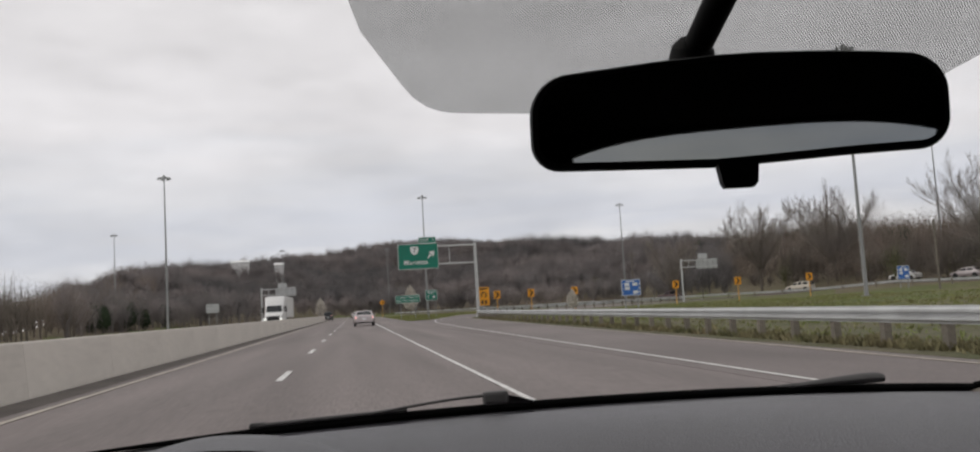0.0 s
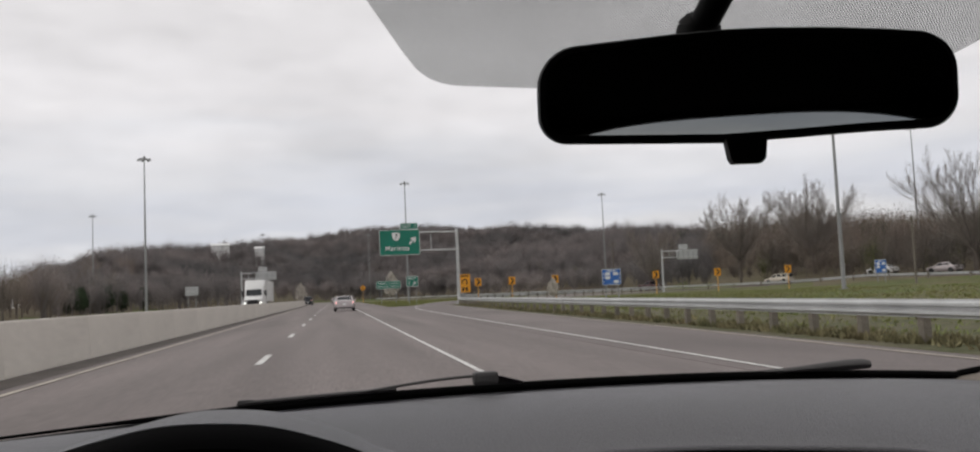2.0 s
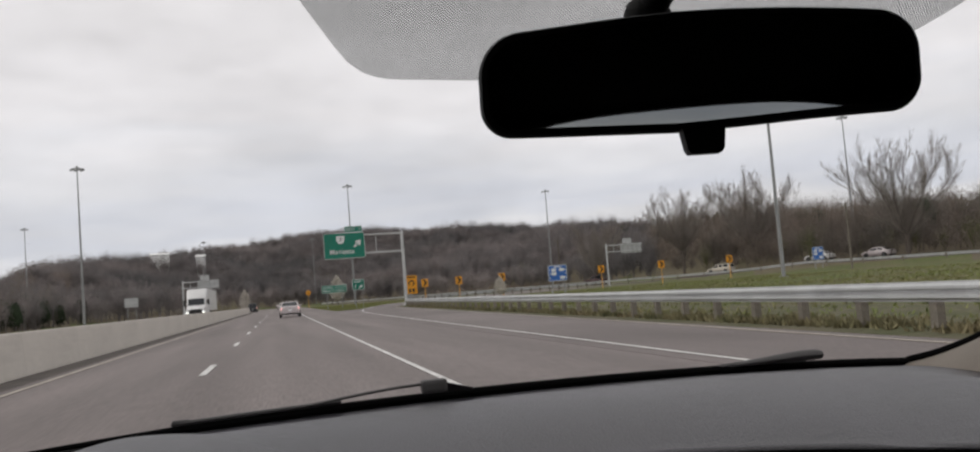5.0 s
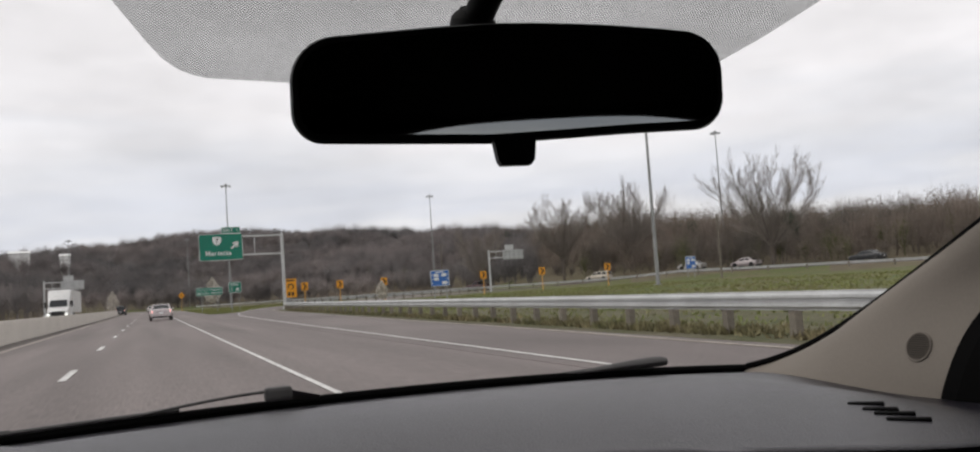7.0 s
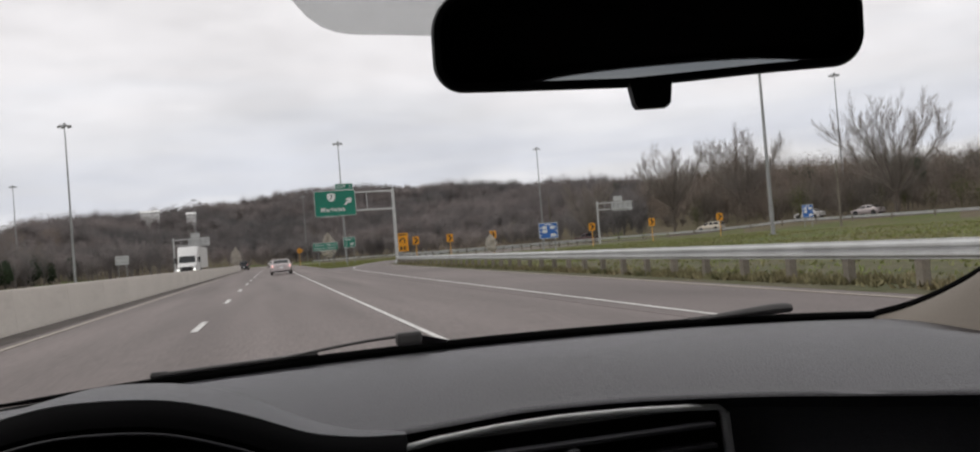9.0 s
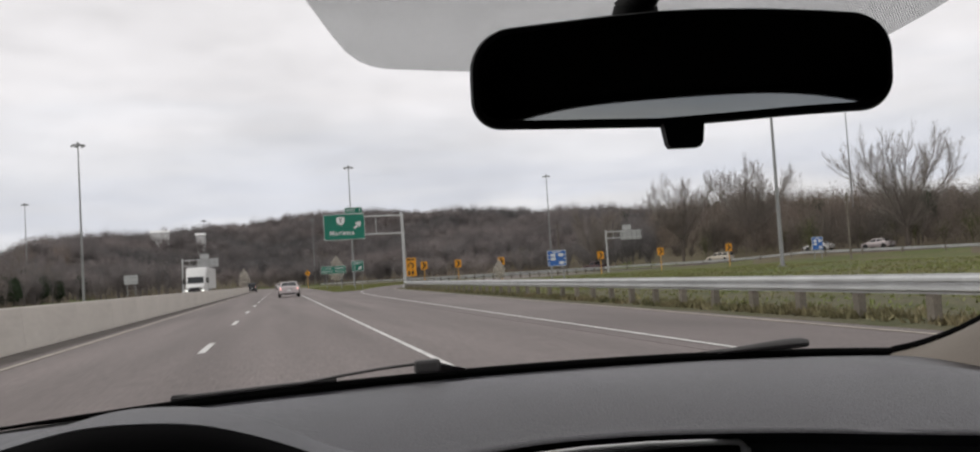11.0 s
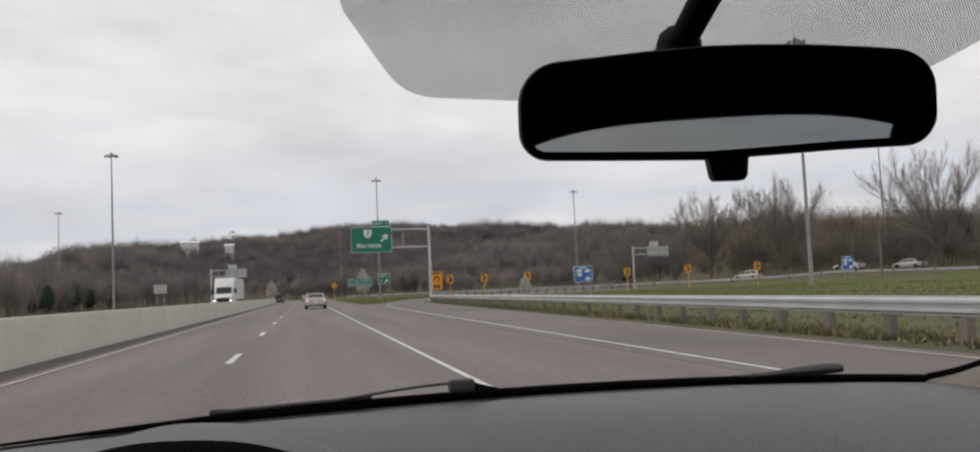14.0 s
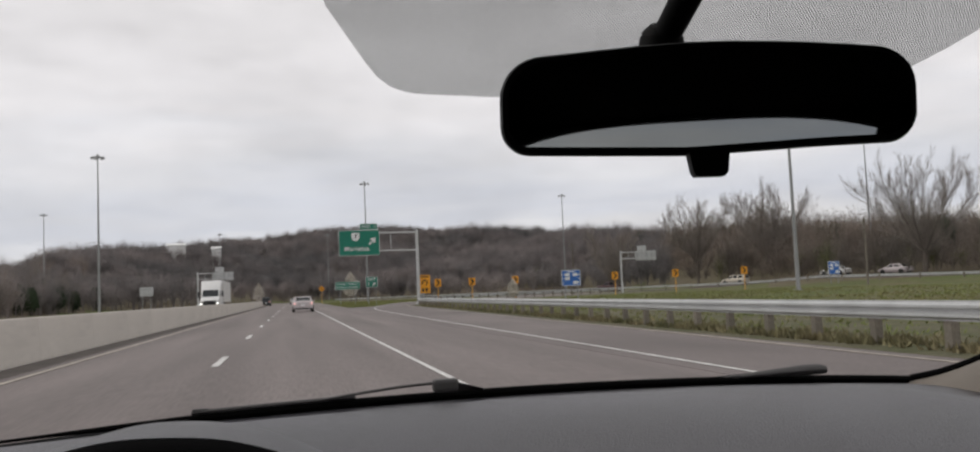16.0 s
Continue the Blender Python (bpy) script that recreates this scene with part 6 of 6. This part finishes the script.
def shell():
    """Pillars, doors, roof and the body round them."""
    e = smooth_path([(a, b, screen_z(b)) for a, b in EDGE] + [(0.82, 0.53, screen_z(0.53))], 36)
    f = smooth_path([(0.752, 0.955, 0.90), (0.766, 0.94, 1.04), (0.812, 0.89, 1.155), (0.850, 0.73, 1.235), (0.845, 0.45, 1.385), (0.82, 0.33, 1.45)], 36)
    for s in (-1, 1):
        pil = Shape()
        rows = []
        for a, b in zip(e, f):
            row = []
            for i in range(9):
                v = i / 8
                p = a.lerp(b, v)
                q = Vector((p.x - 0.046 * math.sin(math.pi * v ** 0.52) - 0.004, p.y, p.z - 0.004))
                row.append((s * q.x, q.y, q.z))
            rows.append(row)
        pil.grid(rows)
        pillar = part("windscreen_pillar", pil, PILLAR_TRIM, car, "beige moulded pillar trim", smooth=True)
        cen, nor = Vector((s * 0.7776, 1.0007, 1.0898)), Vector((s * -0.936, -0.036, 0.351)).normalized()
        grille = part("speaker_grille", Shape().rod(cen - nor * 0.012, cen + nor * 0.0022, 0.0200, 0.0190, 28), GRILLE, pillar, "small round tweeter grille")
        gu = nor.cross(Vector((0, 0, 1))).normalized()
        gv = nor.cross(gu)
        slits, rim = Shape(), Shape()
        for i in range(-5, 6):
            half = math.sqrt(max(0.0, 0.0175 ** 2 - (i * 0.0031) ** 2))
            slits.rod(cen + nor * 0.0024 + gv * i * 0.0031 - gu * half, cen + nor * 0.0024 + gv * i * 0.0031 + gu * half, 0.0006, 0.0006, 5)
        part("grille_slits", slits, RUBBER, grille)
        hoop = [cen + nor * 0.0016 + (gu * math.cos(a) + gv * math.sin(a)) * 0.0203 for a in [2 * math.pi * i / 28 for i in range(28)]]
        for a, b in zip(hoop, hoop[1:] + hoop[:1]):
            rim.rod(a, b, 0.0011, 0.0011, 6, caps=False)
        part("rim", rim, PILLAR_TRIM, grille, smooth=True)
        fr = Shape()
        fr.grid([[(s * (a.x + ox), a.y + oy, a.z + oz) for ox, oy, oz in ((-0.006, 0.012, -0.002), (-0.008, -0.012, -0.006), (0.0, -0.05, -0.012), (0.03, -0.055, -0.01), (0.05, -0.01, 0.0))] for a in f])
        part("window_frame", fr, RUBBER, car)
        # sail panel, door and side window
        part("sail_panel", Shape().plate([(s * 0.845, 0.955, 0.94), (s * 0.845, 0.955, 1.09), (s * 0.85, 0.865, 1.165), (s * 0.85, 0.842, 1.12), (s * 0.85, 0.836, 0.94)], (s, 0, 0), 0.012), RUBBER, car)
        part("door", Shape().box((s * 0.87, -0.10, 0.66), (0.07, 2.1, 0.62), bevel=0.02), ROOF_CLOTH, car)
        for nm, ya, yb in (("front_wing", 2.50, 0.96), ("door_skin", 0.95, -0.28), ("rear_door_skin", -0.29, -1.20), ("rear_wing", -1.21, -2.52)):
            part(nm, Shape().grid([side_section(s, ya + (yb - ya) * i / 8) for i in range(9)]), DARK_PAINT, car, smooth=True)
        gl = part("side_window", Shape().plate([(s * 0.885, 0.72, 0.98), (s * 0.885, -1.15, 1.0), (s * 0.80, -0.95, 1.42), (s * 0.80, 0.33, 1.45)], (s, 0, 0.2), 0.004), SIDE_GLASS, car)
        gl.visible_shadow = False
        part("middle_pillar", Shape().plate([(s * 0.88, -0.22, 0.96), (s * 0.88, -0.34, 0.96), (s * 0.79, -0.34, 1.46), (s * 0.79, -0.24, 1.46)], (-s, 0, -0.2), 0.03), ROOF_CLOTH, car)
        part("rear_pillar", Shape().plate([(s * 0.87, -1.05, 0.97), (s * 0.86, -1.95, 1.0), (s * 0.80, -1.38, 1.46), (s * 0.79, -0.92, 1.455)], (-s, 0, -0.2), 0.03), ROOF_CLOTH, car)
        dm = thing("door_mirror", "", "")
        dm.parent = car
        mc = Vector((s * 1.085, 0.93, 1.052))
        k = 20

        def ring(grow, dy):
            """The rim of the mirror, turned towards the driver and cut away at its lower inner corner."""
            pts = []
            for i in range(k):
                a = 2 * math.pi * i / k
                u = (0.100 - grow) * math.copysign(abs(math.cos(a)) ** 0.5, math.cos(a))
                v = (0.068 - grow) * math.copysign(abs(math.sin(a)) ** 0.55, math.sin(a))
                if v < 0 and u < 0:
                    u *= 1 - 0.9 * (max(0.0, -v - 0.022) / 0.068)
                pts.append((mc.x + s * u, mc.y + dy - 0.42 * u + 0.072 * v, mc.z + v))
            return pts
        hs = Shape().grid([ring(0.006, 0.0), ring(-0.022, -0.012), ring(-0.030, 0.01), ring(-0.026, 0.04), ring(0.01, 0.09)], closed=True)
        hs.f.append(tuple(range(4 * k, 5 * k)))
        part("housing", hs, BLACK_TRIM, dm, smooth=True)
        part("mirror_glass", Shape().add([Vector(p) + Vector((0, 0.0, 0)) for p in ring(0.005, -0.001)], [tuple(range(k))]), MIRROR_GLASS, dm)
        part("foot", Shape().box((s * 0.925, 0.975, 1.01), (0.16, 0.06, 0.13), bevel=0.025), RUBBER, dm)
        for y in (1.75, -1.2):
            wheel(car, s * 0.84, y, 0.33, 0.22)
            part("wheel_arch", Shape().rod((s * 0.80, y, 0.35), (s * 0.953, y, 0.35), 0.375, 0.375, 24), BLACK_TRIM, car)
        part("head_lamp", Shape().box((s * 0.62, 2.42, 0.67), (0.34, 0.16, 0.12), bevel=0.04), LENS, car)
        part("tail_lamp", Shape().box((s * 0.74, -2.47, 0.84), (0.26, 0.12, 0.16), bevel=0.03), TAIL_RED, car)
    # roof, lining, rear
    lining = Shape()
    rows = []
    for y, z, w in ((0.56, 1.462, 0.82), (0.40, 1.487, 0.81), (0.0, 1.51, 0.80), (-0.6, 1.50, 0.79), (-1.1, 1.50, 0.76), (-1.40, 1.475, 0.72)):
        rows.append([(-w, y, z - 0.03), (-w * 0.9, y, z - 0.004), (0, y, z + 0.012), (w * 0.9, y, z - 0.004), (w, y, z - 0.03)])
    lining.grid(rows)
    part("headliner", lining, ROOF_CLOTH, car, "dark roof lining", smooth=True)
    roof = Shape()
    roof.grid([[(x * 1.03, y, z + 0.035) for x, y, z in r] for r in rows])
    part("roof_panel", roof, DARK_PAINT, car, smooth=True)
    part("header_rail", Shape().box((0, 0.515, 1.467), (1.64, 0.125, 0.040), bevel=0.012), ROOF_CLOTH, car)
    con = Shape()
    con.box((0.042, 0.500, 1.462), (0.42, 0.152, 0.042), turn=3, bevel=0.018)
    part("overhead_console", con, ROOF_CLOTH, car)
    for s in (-1, 1):
        vis = thing("sun_visor", "", "")
        vis.parent = car
        part("flap", Shape().box((s * 0.46, 0.43, 1.462), (0.36, 0.16, 0.018), bevel=0.008), ROOF_CLOTH, vis)
        part("hinge", Shape().rod((s * 0.30, 0.50, 1.458), (s * 0.62, 0.50, 1.458), 0.006, 0.006, 8), ROOF_CLOTH, vis)
        part("clip", Shape().box((s * 0.27, 0.51, 1.452), (0.035, 0.03, 0.02), bevel=0.006), ROOF_CLOTH, vis)
    rear = part("rear_window", Shape().plate([(-0.80, -1.40, 1.47), (0.80, -1.40, 1.47), (0.84, -1.95, 1.06), (-0.84, -1.95, 1.06)], (0, -0.54, 0.84), 0.004), REAR_GLASS, car)
    rear.visible_shadow = False
    head = Shape()
    head.grid([[(x, -1.395, 1.54), (x, -1.40, 1.472 - 0.05 * min(1.0, abs(x) / 0.50) ** 3.2), (x, -1.43, 1.468 - 0.05 * min(1.0, abs(x) / 0.50) ** 3.2)] for x in [-0.82 + 1.64 * i / 30 for i in range(31)]])
    for s in (-1, 1):
        part("rear_pillar_trim", Shape().plate([(s * 0.492, -1.395, 1.465), (s * 0.492, -1.94, 1.05), (s * 0.93, -1.94, 1.05), (s * 0.93, -1.395, 1.50)], (0, 0.54, -0.3), 0.02), ROOF_CLOTH, car)
    part("rear_header", head, ROOF_CLOTH, car, smooth=True)
    part("parcel_shelf", Shape().box((0, -1.75, 1.02), (1.6, 0.5, 0.03), bevel=0.01), ROOF_CLOTH, car)
    part("rear_bench", Shape().box((0, -1.42, 0.72), (1.5, 0.2, 0.64), bevel=0.06), ROOF_CLOTH, car)
    part("cabin_floor", Shape().box((0, -0.4, 0.34), (1.72, 2.6, 0.05), bevel=0.01), ROOF_CLOTH, car)
    part("bulkhead", Shape().box((0, 1.30, 0.68), (1.66, 0.04, 0.66), bevel=0.01), ROOF_CLOTH, car)
    lid = Shape().grid([[(-w, y, z - 0.04), (-w * 0.8, y, z), (0, y, z + 0.012), (w * 0.8, y, z), (w, y, z - 0.04)] for y, z, w in ((-1.93, 1.04, 0.86), (-2.2, 1.03, 0.84), (-2.45, 0.99, 0.80), (-2.53, 0.90, 0.78), (-2.55, 0.60, 0.78))])
    part("boot_lid", lid, DARK_PAINT, car, smooth=True)
    part("rear_bumper", Shape().box((0, -2.5, 0.46), (1.70, 0.22, 0.36), bevel=0.08), DARK_PAINT, car)
    part("front_bumper", Shape().box((0, 2.46, 0.42), (1.66, 0.22, 0.36), bevel=0.09), DARK_PAINT, car)
    part("grille", Shape().box((0, 2.55, 0.48), (0.9, 0.06, 0.14), bevel=0.02), BLACK_TRIM, car)
    bon = Shape()
    bon.grid([[(-w, y, z - 0.05), (-w * 0.8, y, z), (0, y, z + 0.015), (w * 0.8, y, z), (w, y, z - 0.05)] for y, z, w in ((1.40, 0.995, 0.84), (1.8, 0.94, 0.85), (2.2, 0.85, 0.83), (2.45, 0.74, 0.76), (2.52, 0.5, 0.74))])
    part("bonnet", bon, DARK_PAINT, car, smooth=True)


shell()
